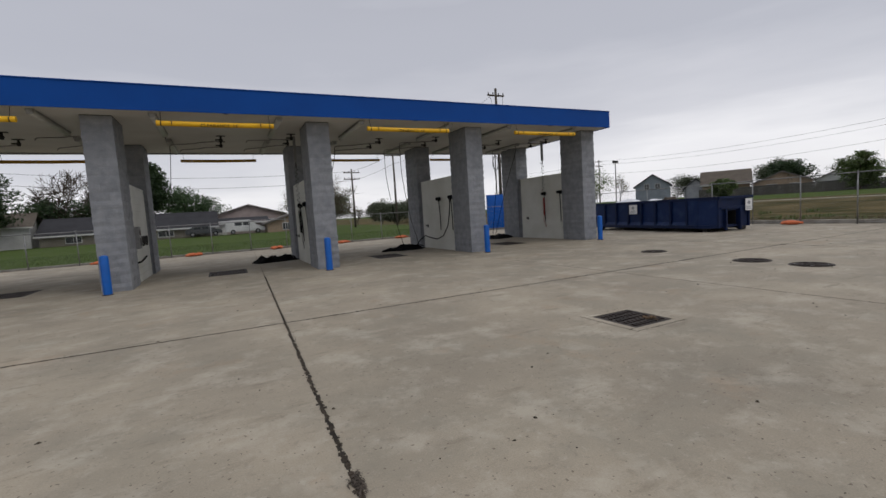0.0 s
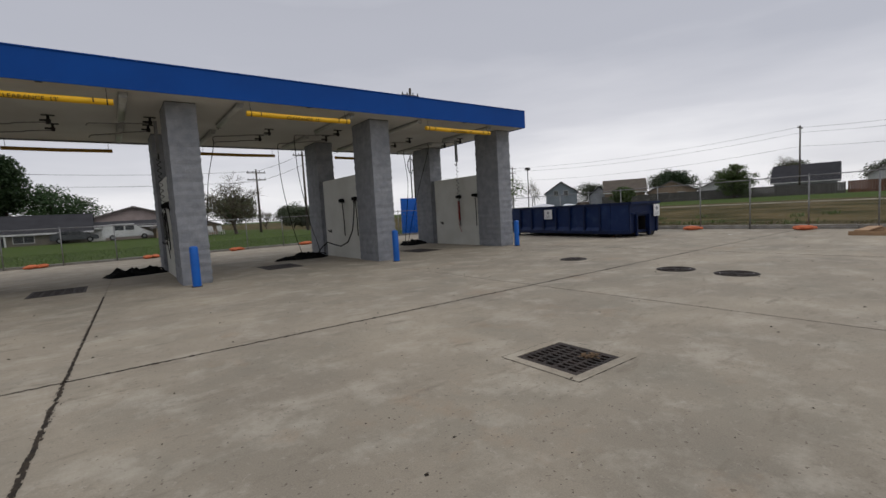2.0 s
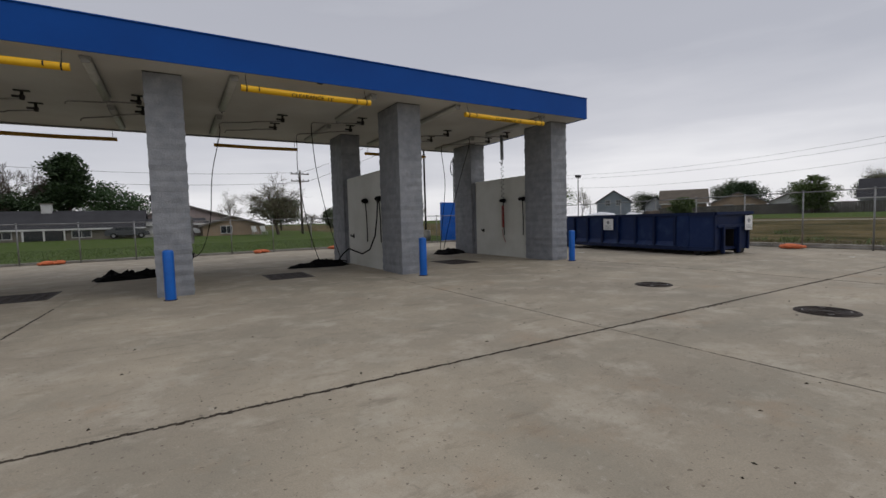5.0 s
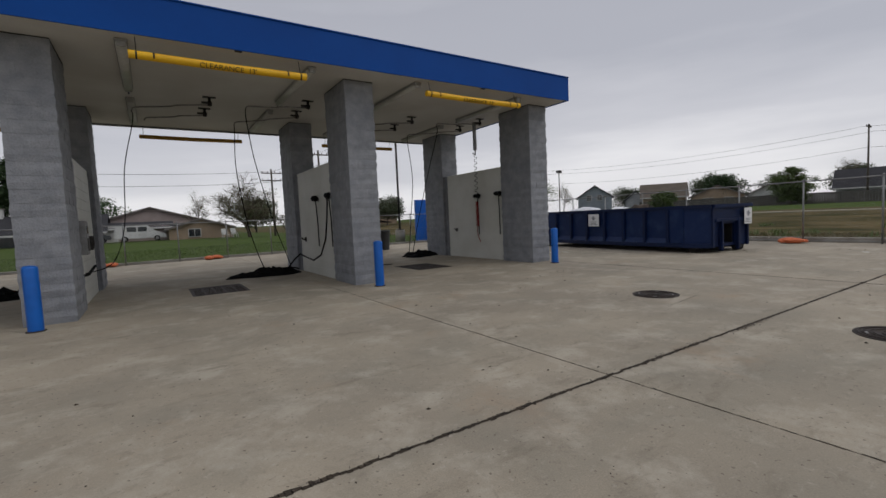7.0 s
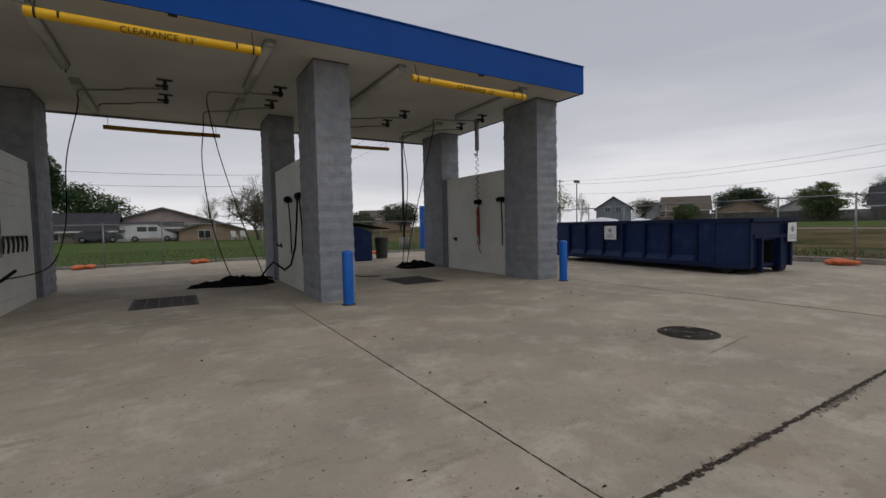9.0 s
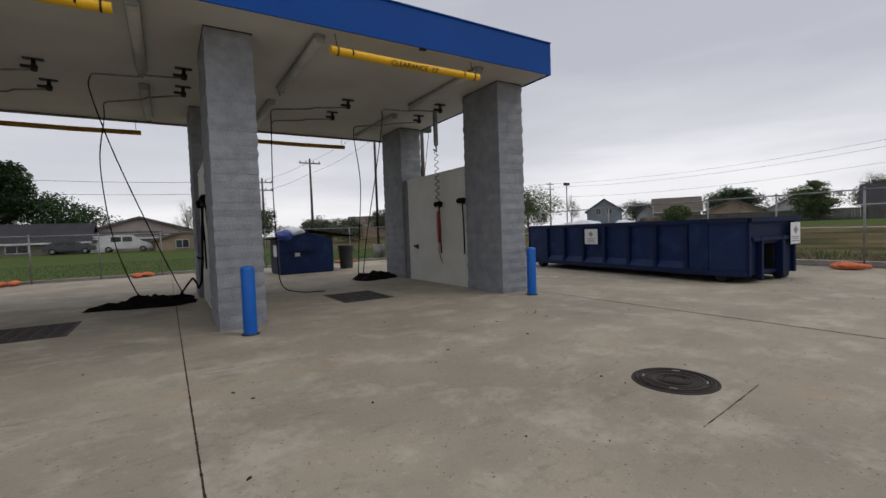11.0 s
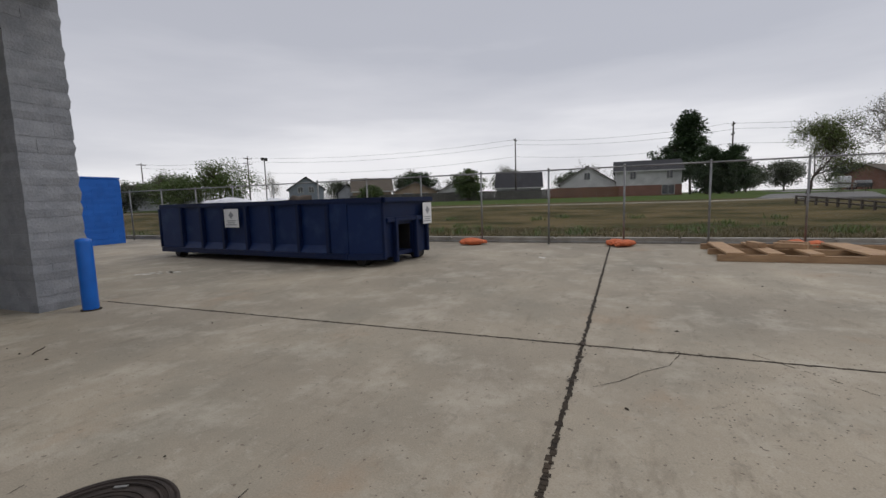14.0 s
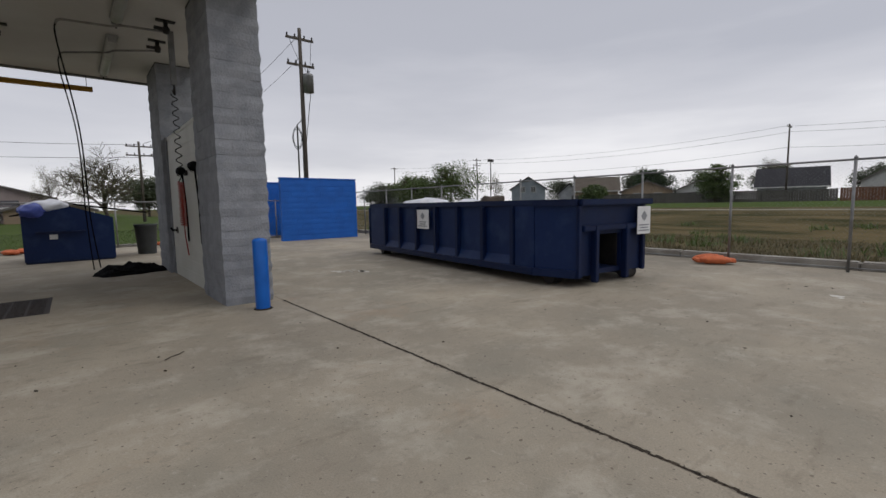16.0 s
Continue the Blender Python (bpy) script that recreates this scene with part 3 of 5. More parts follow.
# ---- drains and covers ----
def drain(cx, cy, w, d, nx, ny, label, border):
    g = thing("drain_grate", label, "drain grate", "drain grates")
    part("pit", box(bmesh.new(), cx - w / 2, cx + w / 2, cy - d / 2, cy + d / 2, -0.5, -0.3), DIRT, g)
    for x0, x1, y0, y1 in ((cx - w / 2, cx - w / 2 + .02, cy - d / 2, cy + d / 2), (cx + w / 2 - .02, cx + w / 2, cy - d / 2, cy + d / 2),
                           (cx - w / 2 + .02, cx + w / 2 - .02, cy - d / 2, cy - d / 2 + .02), (cx - w / 2 + .02, cx + w / 2 - .02, cy + d / 2 - .02, cy + d / 2)):
        part("pit_wall", box(bmesh.new(), x0, x1, y0, y1, -0.3, -0.045), KERB, g)
    bm = bmesh.new()
    z0, z1, e = -0.04, 0.002, 0.045
    ix, iy = (w - 2 * e) / nx, (d - 2 * e) / ny
    for k in range(nx + 1):
        x = cx - w / 2 + e + k * ix
        a, b = (x - 0.012, x + 0.012) if 0 < k < nx else ((cx - w / 2, x + 0.01) if k == 0 else (x - 0.01, cx + w / 2))
        box(bm, a, b, cy - d / 2, cy + d / 2, z0, z1)
    for k in range(ny + 1):
        y = cy - d / 2 + e + k * iy
        a, b = (y - 0.02, y + 0.02) if 0 < k < ny else ((cy - d / 2, y + 0.01) if k == 0 else (y - 0.01, cy + d / 2))
        box(bm, cx - w / 2 + 0.002, cx + w / 2 - 0.002, a, b, z0 + 0.003, z1 - 0.003)
    part("grating", bm, IRON, g, "rusty cast-iron grating")
    if border:
        for x0, x1, y0, y1 in ((cx - w / 2 - border, cx + w / 2 + border, cy - d / 2 - border, cy - d / 2 - .003), (cx - w / 2 - border, cx + w / 2 + border, cy + d / 2 + .003, cy + d / 2 + border),
                               (cx - w / 2 - border, cx - w / 2 - .003, cy - d / 2, cy + d / 2), (cx + w / 2 + .003, cx + w / 2 + border, cy - d / 2, cy + d / 2)):
            part("border", box(bmesh.new(), x0, x1, y0, y1, -0.05, 0.004), CONC, g, "chipped concrete border")


drain(4.855, 4.55, 0.62, 0.66, 8, 5, "iron slotted storm drain grate in a chipped concrete border", 0.095)
# leaves caught on the grate
rng = random.Random(4)
v, f = [], []
for k in range(60):
    p = Vector((5.02 + rng.gauss(0, .05), 4.42 + rng.gauss(0, .035), 0.006 + rng.random() * .012))
    a, s = rng.random() * 6.28, rng.uniform(.012, .028)
    u, w2 = Vector((math.cos(a), math.sin(a), rng.uniform(-.3, .3))) * s, Vector((-math.sin(a), math.cos(a), 0)) * s * .5
    f.append(tuple(range(len(v), len(v) + 4)))
    v += [p - u, p - w2, p + u, p + w2]
tagged(raw("leaf_litter", v, f, mat("dead_leaves", (0.16, 0.10, 0.05), (0.10, 0.06, 0.03), 0.9)), "brown dead leaves caught on the drain grate", "leaves", kind="stuff")
for i in range(4):
    c = (COLS[i] + CW + COLS[i + 1]) / 2
    drain(c - 0.1, 15.75, 1.05, 1.4, 5, 16, "dark steel pit grate in the wash bay floor", 0)


def manhole(x, y, r):
    m = thing("manhole_cover", "round brown cast-iron manhole cover set in the concrete", "manhole cover", "manhole covers", m=pose(x, y, 0))
    part("frame_ring", lathe(bmesh.new(), [(r + 0.02, 0.0005), (r + 0.018, 0.006), (r + 0.004, 0.007), (r + 0.003, 0.002)], 48), IRON, m)
    part("lid", lathe(bmesh.new(), [(r, 0.001), (r - 0.004, 0.008), (r * .9, 0.008), (r * .89, 0.005), (r * .78, 0.005), (r * .77, 0.009), (r * .5, 0.009), (r * .49, 0.006), (r * .2, 0.006), (r * .19, 0.01), (0.005, 0.01)], 48), IRON, m)
    for q in (0.30, 0.40, 0.58, 0.67, 0.84, 0.94):
        bm, n = bmesh.new(), 40
        rings = [[bm.verts.new((w * math.cos(6.28318 * k / n), w * math.sin(6.28318 * k / n), z)) for k in range(n)] for w, z in
                 ((q * r - 0.006, 0.007), (q * r - 0.004, 0.0145), (q * r + 0.004, 0.0145), (q * r + 0.006, 0.007))]
        for a, b in zip(rings, rings[1:]):
            for k in range(n):
                bm.faces.new((a[k], a[(k + 1) % n], b[(k + 1) % n], b[k]))
        part("raised_ring", bm, IRON, m)
    for k in range(4):
        a = 1.5708 * k + 0.5
        part("lift_slot", box(bmesh.new(), -0.03, 0.03, -0.008, 0.008, 0.0085, 0.0155), STEEL, m, "worn bright lifting slot").matrix_basis = pose(r * .76 * math.cos(a), r * .76 * math.sin(a), 0, 0, 0, math.degrees(a) + 90)


manhole(10.93, 9.04, 0.31)
manhole(10.45, 6.27, 0.33)
manhole(10.42, 5.2, 0.33)


# ---- roll-off container ----
def prism(bm, plan, z0, z1):
    """An upright solid on a plan outline."""
    lo, hi = [bm.verts.new((x, y, z0)) for x, y in plan], [bm.verts.new((x, y, z1)) for x, y in plan]
    bm.faces.new(lo[::-1])
    bm.faces.new(hi)
    for i in range(len(plan)):
        j = (i + 1) % len(plan)
        bm.faces.new((lo[i], lo[j], hi[j], hi[i]))
    return bm


def rolloff():
    L, W, H = 6.95, 2.12, 1.35
    c = thing("rolloff_container", "navy steel roll-off container with ribbed sides, part full of rubbish", "skip container", m=pose(17.16, 11.27, 0, 0, 0, -6.0))
    b0, N, F0, F1, FY = 0.17, 0.74, 0.23, 1.90, 0.10
    part("floor_pan", prism(bmesh.new(), [(F0, FY + .02), (F1, FY + .02), (W - .03, N), (W - .03, L - .02), (.03, L - .02), (.03, N)], b0, b0 + 0.08), NAVY, c)
    for x0, x1 in ((0.05, 0.09), (W - 0.09, W - 0.05)):
        s = part("side_wall", box(bmesh.new(), x0, x1, N, L - 0.05, b0 + 0.08, H - 0.09), NAVYWORN, c, "scuffed navy steel side")
        out = -1 if x0 < 1 else 1
        face = x0 if out < 0 else x1
        step = 0.80
        for k in range(7):
            y = 1.25 + k * step
            part("rib", box(bmesh.new(), min(face, face + out * 0.09), max(face, face + out * 0.09), y - 0.05, y + 0.05, b0 + 0.1, H - 0.1), NAVY, s, bevel=0.012)
            if k < 6:
                # sloping foot between two ribs
                y2 = y + step - 0.055
                bm = bmesh.new()
                p = [bm.verts.new(q) for q in ((face + out * 0.085, y + .055, b0 + 0.1), (face + out * 0.085, y2, b0 + 0.1), (face + out * 0.003, y2, b0 + 0.25), (face + out * 0.003, y + .055, b0 + 0.25),
                                               (face + out * 0.003, y + .055, b0 + 0.1), (face + out * 0.003, y2, b0 + 0.1))]
                for q in ((0, 1, 2, 3), (0, 3, 4), (1, 5, 2), (0, 4, 5, 1), (3, 2, 5, 4)):
                    bm.faces.new([p[i] for i in q])
                part("foot_plate", bm, NAVYWORN, s)
        part("plain_panel", box(bmesh.new(), min(face, face + out * 0.06), max(face, face + out * 0.06), N + .01, 1.19, b0 + 0.1, H - 0.1), NAVYWORN, s)
        part("plain_panel", box(bmesh.new(), min(face, face + out * 0.06), max(face, face + out * 0.06), 6.11, L - .05, b0 + 0.1, H - 0.1), NAVYWORN, s)
        part("top_rail", box(bmesh.new(), face - 0.06, face + 0.06, N - 0.02, L + 0.02, H - 0.1, H), NAVY, c, bevel=0.014)
        part("bottom_rail", box(bmesh.new(), min(face, face + out * 0.1) - .005, max(face, face + out * 0.1) + .005, N, L - 0.02, b0 - 0.02, b0 + 0.10), NAVY, c, bevel=0.012)
        # tapered nose panel from the side to the front
        fx = F0 if out < 0 else F1
        for nm, grow, z0, z1, material in (("nose_panel", 0.0, b0 + .1, H - .1, NAVYWORN), ("nose_bottom_rail", 0.045, b0 - .02, b0 + .10, NAVY), ("nose_top_rail", 0.05, H - .1, H, NAVY)):
            o = out * grow
            part(nm, prism(bmesh.new(), [(face + out * .05 + o, N), (fx + o, FY - grow * .5), (fx - out * .06, FY + .02), (face - out * .02, N)][::out], z0, z1), material, c)
    # front end with the hook pocket
    for x0, x1, z0, z1 in ((F0, 0.66, b0, H - .1), (1.31, F1, b0, H - .1), (0.66, 1.31, 0.80, H - .1)):
        part("front_panel", box(bmesh.new(), x0, x1, FY, FY + 0.06, z0, z1), NAVY, c)
    part("pocket_back", box(bmesh.new(), 0.64, 1.33, 0.62, 0.65, b0, 0.82), DARKSTEEL, c)
    for x in (0.64, 1.29):
        part("pocket_side", box(bmesh.new(), x, x + 0.04, FY + 0.062, 0.62, b0, 0.82), DARKSTEEL, c)
    part("pocket_roof", box(bmesh.new(), 0.68, 1.29, FY + 0.062, 0.62, 0.82, 0.85), DARKSTEEL, c)
    for x in (0.56, 1.33):
        part("front_rib", box(bmesh.new(), x, x + 0.09, FY - .10, FY - .002, 0.06, 0.95), NAVY, c, bevel=0.012)
    part("front_beam", box(bmesh.new(), F0 + .07, F1 - .02, FY - .09, FY - .003, 0.86, 0.95), NAVY, c, bevel=0.014)
    part("corner_post", box(bmesh.new(), F0 - .03, F0 + .06, FY - .06, FY - .004, b0 - .02, H - .1), NAVY, c, bevel=0.012)
    part("corner_post", box(bmesh.new(), F1 - .06, F1 + .03, FY - .06, FY - .004, b0 - .02, H - .1), NAVY, c, bevel=0.012)
    part("front_rail", box(bmesh.new(), F0 + .02, F1 + .20, FY - .08, FY + .05, H - 0.1, H - 0.002), NAVY, c, bevel=0.014)
    part("tail_gate", box(bmesh.new(), 0.05, W - 0.05, L - 0.06, L, b0 + 0.05, H - 0.05), NAVY, c, bevel=0.01)
    part("gate_hinge", tube(bmesh.new(), [(0.0, L + 0.02, b0 + .1), (0.0, L + 0.02, H - .1)], 0.035, 10), NAVY, c)
    for x in (0.62, 1.55):
        part("skid_rail", box(bmesh.new(), x, x + 0.12, FY, L - 0.1, 0.08, b0 - 0.003), DARKSTEEL, c)
    for x in (0.30, W - 0.40):
        for y in (0.62 if x < 1 else 0.25, L - 0.30):
            w = part("wheel", tube(bmesh.new(), [(x - 0.11, y, 0.115), (x - 0.10, y, 0.115), (x + 0.10, y, 0.115), (x + 0.11, y, 0.115)], 0.115, 20), DARKSTEEL, c)
            part("wheel_bracket", box(bmesh.new(), x - 0.14, x + 0.14, y - 0.06, y + 0.06, 0.115, 0.148), DARKSTEEL, w)
    # labels
    for fx, yy in ((None, 3.85), (1.60, None)):
        if fx is None:
            s = part("sign", box(bmesh.new(), -0.055, -0.045, yy, yy + 0.48, 0.78, 1.20), WHITE, c, "white printed sign")
            part("emblem", box(bmesh.new(), -0.060, -0.0555, -.06, .06, -.06, .06, None), PRINT, s).matrix_basis = pose(0, yy + 0.24, 1.06, 45, 0, 0)
            for k, wd in enumerate((0.36, 0.24, 0.30)):
                part("print_line", box(bmesh.new(), -0.060, -0.0555, yy + 0.24 - wd / 2, yy + 0.24 + wd / 2, 0.83 + k * 0.045, 0.85 + k * 0.045), PRINT, s)
        else:
            s = part("sign", box(bmesh.new(), fx, fx + 0.36, FY - .115, FY - .105, 0.76, 1.22), WHITE, c, "white printed sign")
            part("emblem", box(bmesh.new(), -.06, .06, FY - 0.120, FY - 0.1155, -.06, .06), PRINT, s).matrix_basis = pose(fx + 0.18, 0, 1.06, 0, 45, 0)
            for k, wd in enumerate((0.3, 0.2, 0.26)):
                part("print_line", box(bmesh.new(), fx + 0.18 - wd / 2, fx + 0.18 + wd / 2, FY - 0.120, FY - 0.1155, 0.81 + k * 0.045, 0.83 + k * 0.045), PRINT, s)


def lump(bm, cx, cy, cz, rx, ry, rz, seed, rough=0.35):
    """An uneven bag or heap shape."""
    tmp = bmesh.ops.create_icosphere(bm, subdivisions=3, radius=1.0)["verts"]
    o = Vector((seed * 3.1, seed * 1.7, seed))
    for v in tmp:
        n = v.co.normalized()
        q = 1 + rough * noise.noise(n * 1.6 + o) + rough * 0.5 * noise.noise(n * 4.5 + o)
        v.co = Vector((cx + n.x * q * rx, cy + n.y * q * ry, max(cz - rz * 0.8, cz + n.z * q * rz)))
    for f in bm.faces:
        f.smooth = True
    return bm


rolloff()
tagged(part("rubbish_bag", lump(bmesh.new(), 18.6, 16.6, 1.15, 0.75, 0.75, 0.33, 3), WHITEBAG), "white plastic sheeting heaped in the navy container", "rubbish")
tagged(part("rubbish_bag", lump(bmesh.new(), 18.9, 15.2, 1.12, 0.7, 0.6, 0.27, 9), WHITEBAG), "white plastic bag lying in the navy container", "rubbish")
tagged(part("scrap_heap", lump(bmesh.new(), 18.7, 14.2, 0.75, 1.0, 2.4, 0.55, 5), DARKSTEEL), "dark scrap and rubbish filling the navy container", "rubbish")
tagged(part("timber_scrap", lump(bmesh.new(), 18.6, 14.3, 1.22, 0.25, 0.4, 0.17, 7, 0.9), BARK), "splintered timber scrap sticking out of the container", "rubbish")


# ---- front-load dumpster and bin behind the bays ----
def dumpster():
    d = thing("dumpster", "navy blue front-load dumpster with open black lids, full", "dumpster", m=pose(10.62, 22.42, 0, 0, 0, 0))
    W, D = 1.82, 1.5
    for y0 in (0.0, D - 0.04):
        bm = bmesh.new()
        pr = [(0, 0.05), (W, 0.05), (W, 1.12), (W * 0.52, 1.42), (0, 1.18)]
        a = [bm.verts.new((x, y0, z)) for x, z in pr]
        b = [bm.verts.new((x, y0 + 0.04, z)) for x, z in pr]
        bm.faces.new(a[::-1])
        bm.faces.new(b)
        for i in range(5):
            bm.faces.new((a[i], a[(i + 1) % 5], b[(i + 1) % 5], b[i]))
        part("gable_panel", bm, NAVYWORN, d)
    part("end_panel", box(bmesh.new(), 0.0, 0.04, 0.042, D - 0.042, 0.05, 1.18), NAVY, d)
    part("end_panel", box(bmesh.new(), W - 0.04, W, 0.042, D - 0.042, 0.05, 1.12), NAVY, d)
    part("base", box(bmesh.new(), 0.02, W - 0.02, 0.02, D - 0.02, 0.0, 0.048), NAVY, d)
    part("fork_pocket", box(bmesh.new(), 0.25, W - 0.6, -0.07, -0.003, 0.74, 0.80), NAVY, d, bevel=0.008)
    part("sticker", box(bmesh.new(), 0.5, 0.66, -0.010, -0.002, 0.60, 0.72), WHITE, d, "pale printed sticker")
    part("sign", box(bmesh.new(), -0.012, -0.002, 0.35, 0.95, 0.60, 1.0), WHITE, d, "white printed sign")
    bm = box(bmesh.new(), 0, 1.62, -0.02, D + 0.02, 0, 0.03)
    part("lid", bm, BLACK, d, "black plastic lid folded over", bevel=0.008).matrix_basis = pose(W * 0.55, 0, 1.47, 0, 9, 0)
    part("lid", box(bmesh.new(), -0.45, 0, -0.02, D + 0.02, 0, 0.03), BLACK, d, "black plastic lid hanging open", bevel=0.008).matrix_basis = pose(0.25, 0, 1.28, 0, -12, 0)
    part("lid_bar", tube(bmesh.new(), [(W * .52, 0, 1.44), (W * .52, D, 1.44)], 0.02, 8), DARKSTEEL, d)


dumpster()
tagged(part("rubbish_bag", lump(bmesh.new(), 11.15, 22.85, 1.40, 0.45, 0.4, 0.22, 12), WHITEBAG), "white plastic rubbish bag on top of the dumpster", "rubbish bag")
tagged(part("rubbish_bag", lump(bmesh.new(), 10.85, 22.65, 1.30, 0.3, 0.33, 0.2, 14), BLUEBAG), "blue plastic rubbish bag on top of the dumpster", "rubbish bag")
can = thing("trash_can", "round dark grey plastic trash can beside the dumpster", "trash can", m=pose(13.26, 23.4, 0))
part("body", lathe(bmesh.new(), [(0.23, 0), (0.235, 0.02), (0.29, 0.82), (0.31, 0.83), (0.31, 0.88), (0.285, 0.88), (0.28, 0.8), (0.22, 0.05)], 28), CANGREY, can)
for s in (-1, 1):
    part("grip", box(bmesh.new(), s * 0.30, s * 0.335, -0.07, 0.07, 0.68, 0.73), CANGREY, can, bevel=0.008)

# ---- blue enclosure ----
BLOCKH = 2.44


def enclosure_wall(name, x0, x1, y0, y1):
    w = thing(name, "bright blue painted block wall of the bin enclosure", "wall", kind="structure")
    part("wall_core", box(bmesh.new(), x0 + .012, x1 - .012, y0 + .012, y1 - .012, 0, BLOCKH - 0.07), BLUEBLOCK, w)
    part("cap", box(bmesh.new(), x0 - .01, x1 + .01, y0 - .01, y1 + .01, BLOCKH - 0.065, BLOCKH), BLUEBLOCK, w, bevel=0.01)
    return w


ENC = [(enclosure_wall("wall_enclosure_front", 17.75, 20.95, 24.5, 24.7), 17.75, 20.95, 24.5, 24.7),
       (enclosure_wall("wall_enclosure_back", 17.65, 20.95, 28.0, 28.2), 17.65, 20.95, 28.0, 28.2),
       (enclosure_wall("wall_enclosure_side", 20.75, 20.95, 24.72, 27.98), 20.75, 20.95, 24.72, 27.98)]


# ---- fences, kerbs, sandbags ----
def fence(name, label, base, along, count, step, h, far=None):
    """A chain-link fence: posts, rails and a woven mesh of real wires."""
    f = thing(name, label, "fence")
    d = Vector(along).normalized()
    zf = (lambda p: ground_z(p.x, p.y)) if far else (lambda p: 0.0)
    for i in range(count + 1):
        p = Vector(base) + d * step * i
        post = part("post", tube(bmesh.new(), [(p.x, p.y, 0), (p.x, p.y, h)], 0.024, 8), GALV, f)
        part("post_cap", lathe(bmesh.new(), [(0.03, h), (0.03, h + 0.02), (0.006, h + 0.05)], 8, (p.x, p.y)), GALV, post)
        if i < count:
            q = p + d * step
            part("top_rail", tube(bmesh.new(), [(p.x, p.y, h - 0.02), (q.x, q.y, h - 0.02)], 0.02, 6), GALV, f)
            part("bottom_rail", tube(bmesh.new(), [(p.x, p.y, 0.08), (q.x, q.y, 0.08)], 0.012, 5), GALV, f)
    # wires
    v, fc = [], []
    total, r, gap = step * count, 0.0011, 0.075
    n = d.cross(Vector((0, 0, 1)))
    for s in (-1, 1):
        k = -h
        while k < total + h:
            a0, a1 = k, k + s * (h - 0.12)
            lo, hi = (a0, a1)
            t0, t1 = 0.0, 1.0
            for lim, sign in ((0.0, 1), (total, -1)):
                v0, v1 = sign * (lo - lim), sign * (hi - lim)
                if v0 < 0 and v1 < 0:
                    t0 = 2
                elif v0 < 0:
                    t0 = max(t0, -v0 / (v1 - v0))
                elif v1 < 0:
                    t1 = min(t1, v0 / (v0 - v1))
            if t0 < t1:
                A = Vector(base) + d * (lo + (hi - lo) * t0) + Vector((0, 0, 0.08 + (h - 0.12) * t0))
                B = Vector(base) + d * (lo + (hi - lo) * t1) + Vector((0, 0, 0.08 + (h - 0.12) * t1))
                side = Vector((0, 0, 1)).cross(n) * r
                i0 = len(v)
                v += [A - side, A + side, B + side, B - side, A - n * r, A + n * r, B + n * r, B - n * r]
                fc += [(i0, i0 + 1, i0 + 2, i0 + 3), (i0 + 4, i0 + 5, i0 + 6, i0 + 7)]
            k += gap
    m = raw("wire_mesh", v, fc, GALV, f)
    tagged(m, "thin woven chain-link wire", kind="stuff")


fence("fence", "galvanised chain-link fence panels on stands along the kerb", (21.95, -15.15, 0), (0, 1, 0), 24, 1.85, 1.97)
fence("fence", "galvanised chain-link fence along the edge of the lawn", (-33.0, 26.55, 0), (1, 0, 0), 30, 1.83, 1.6)

for name, x0, x1, y0, y1 in (("kerb_east", 22.3, 22.6, -40, 27.0), ("kerb_north", -60, 22.28, 26.72, 26.95)):
    bm = bmesh.new()
    ln = (y1 - y0) if name == "kerb_east" else (x1 - x0)
    for k in range(int(ln / 3.05) + 1):
        a = k * 3.05
        b = min(a + 3.035, ln)
        if name == "kerb_east":
            box(bm, x0, x1, y0 + a, y0 + b, -0.2, 0.15)
        else:
            box(bm, x0 + a, x0 + b, y0, y1, -0.2, 0.10)
    tagged(part(name, bm, KERB, bevel=0.025), "weathered grey concrete kerb beside the grass", "kerb", kind="structure")


def sandbags(x, y, seed, turn):
    rng = random.Random(seed)
    for k in range(2):
        b = bmesh.new()
        lump(b, 0, 0, 0.075, 0.30, 0.18, 0.085, seed + k * 7, 0.22)
        for s in (-1, 1):
            lump(b, s * 0.30, 0.03 * s, 0.06, 0.07, 0.07, 0.05, seed + 3 + s, 0.4)
        ob = part("sandbag", b, ORANGE)
        ob.matrix_basis = pose(x - 0.12 + 0.30 * k, y - 0.1 + 0.24 * k + rng.uniform(-.05, .05), 0.01, 0, 0, turn + k * 25)
        tagged(ob, "orange woven sandbag weighing down the fence foot", "sandbag", "orange sandbags")


for i, y in enumerate((22.9, 18.4, 14.7, 11.0, 7.1, 3.35, -0.4, -4.1)):
    sandbags(21.72, y, i + 1, 70 + i * 17)
for i, x in enumerate((-12.0, -4.6, -0.9, 3.0, 6.6, 10.2, 14.2)):
    sandbags(x, 26.3, i + 31, i * 23)


# ---- timber pallet ----
def pallet():
    p = thing("pallet", "long sawn-timber pallet with loose planks on the concrete", "pallet")
    rng = random.Random(9)
    for x in (19.35, 20.35, 21.3):
        part("beam", box(bmesh.new(), x - 0.045, x + 0.045, 1.0, 5.45, 0.0, 0.12), TIMBER, p, bevel=0.006)
    y = 5.32
    for k, w in enumerate((0.30, 0.0, 0.24, 0.0, 0.22, 0.0, 0.0, 0.42, 0.0, 0.0, 0.0, 0.0, 0.24)):
        if w:
            part("plank", box(bmesh.new(), 19.3, 21.36, -w / 2, w / 2, 0.122, 0.16), TIMBER, p, bevel=0.004).matrix_basis = pose(0, y - w / 2 + rng.uniform(-.02, .02), 0, 0, 0, 0)
        y -= (w or 0.22) + 0.06


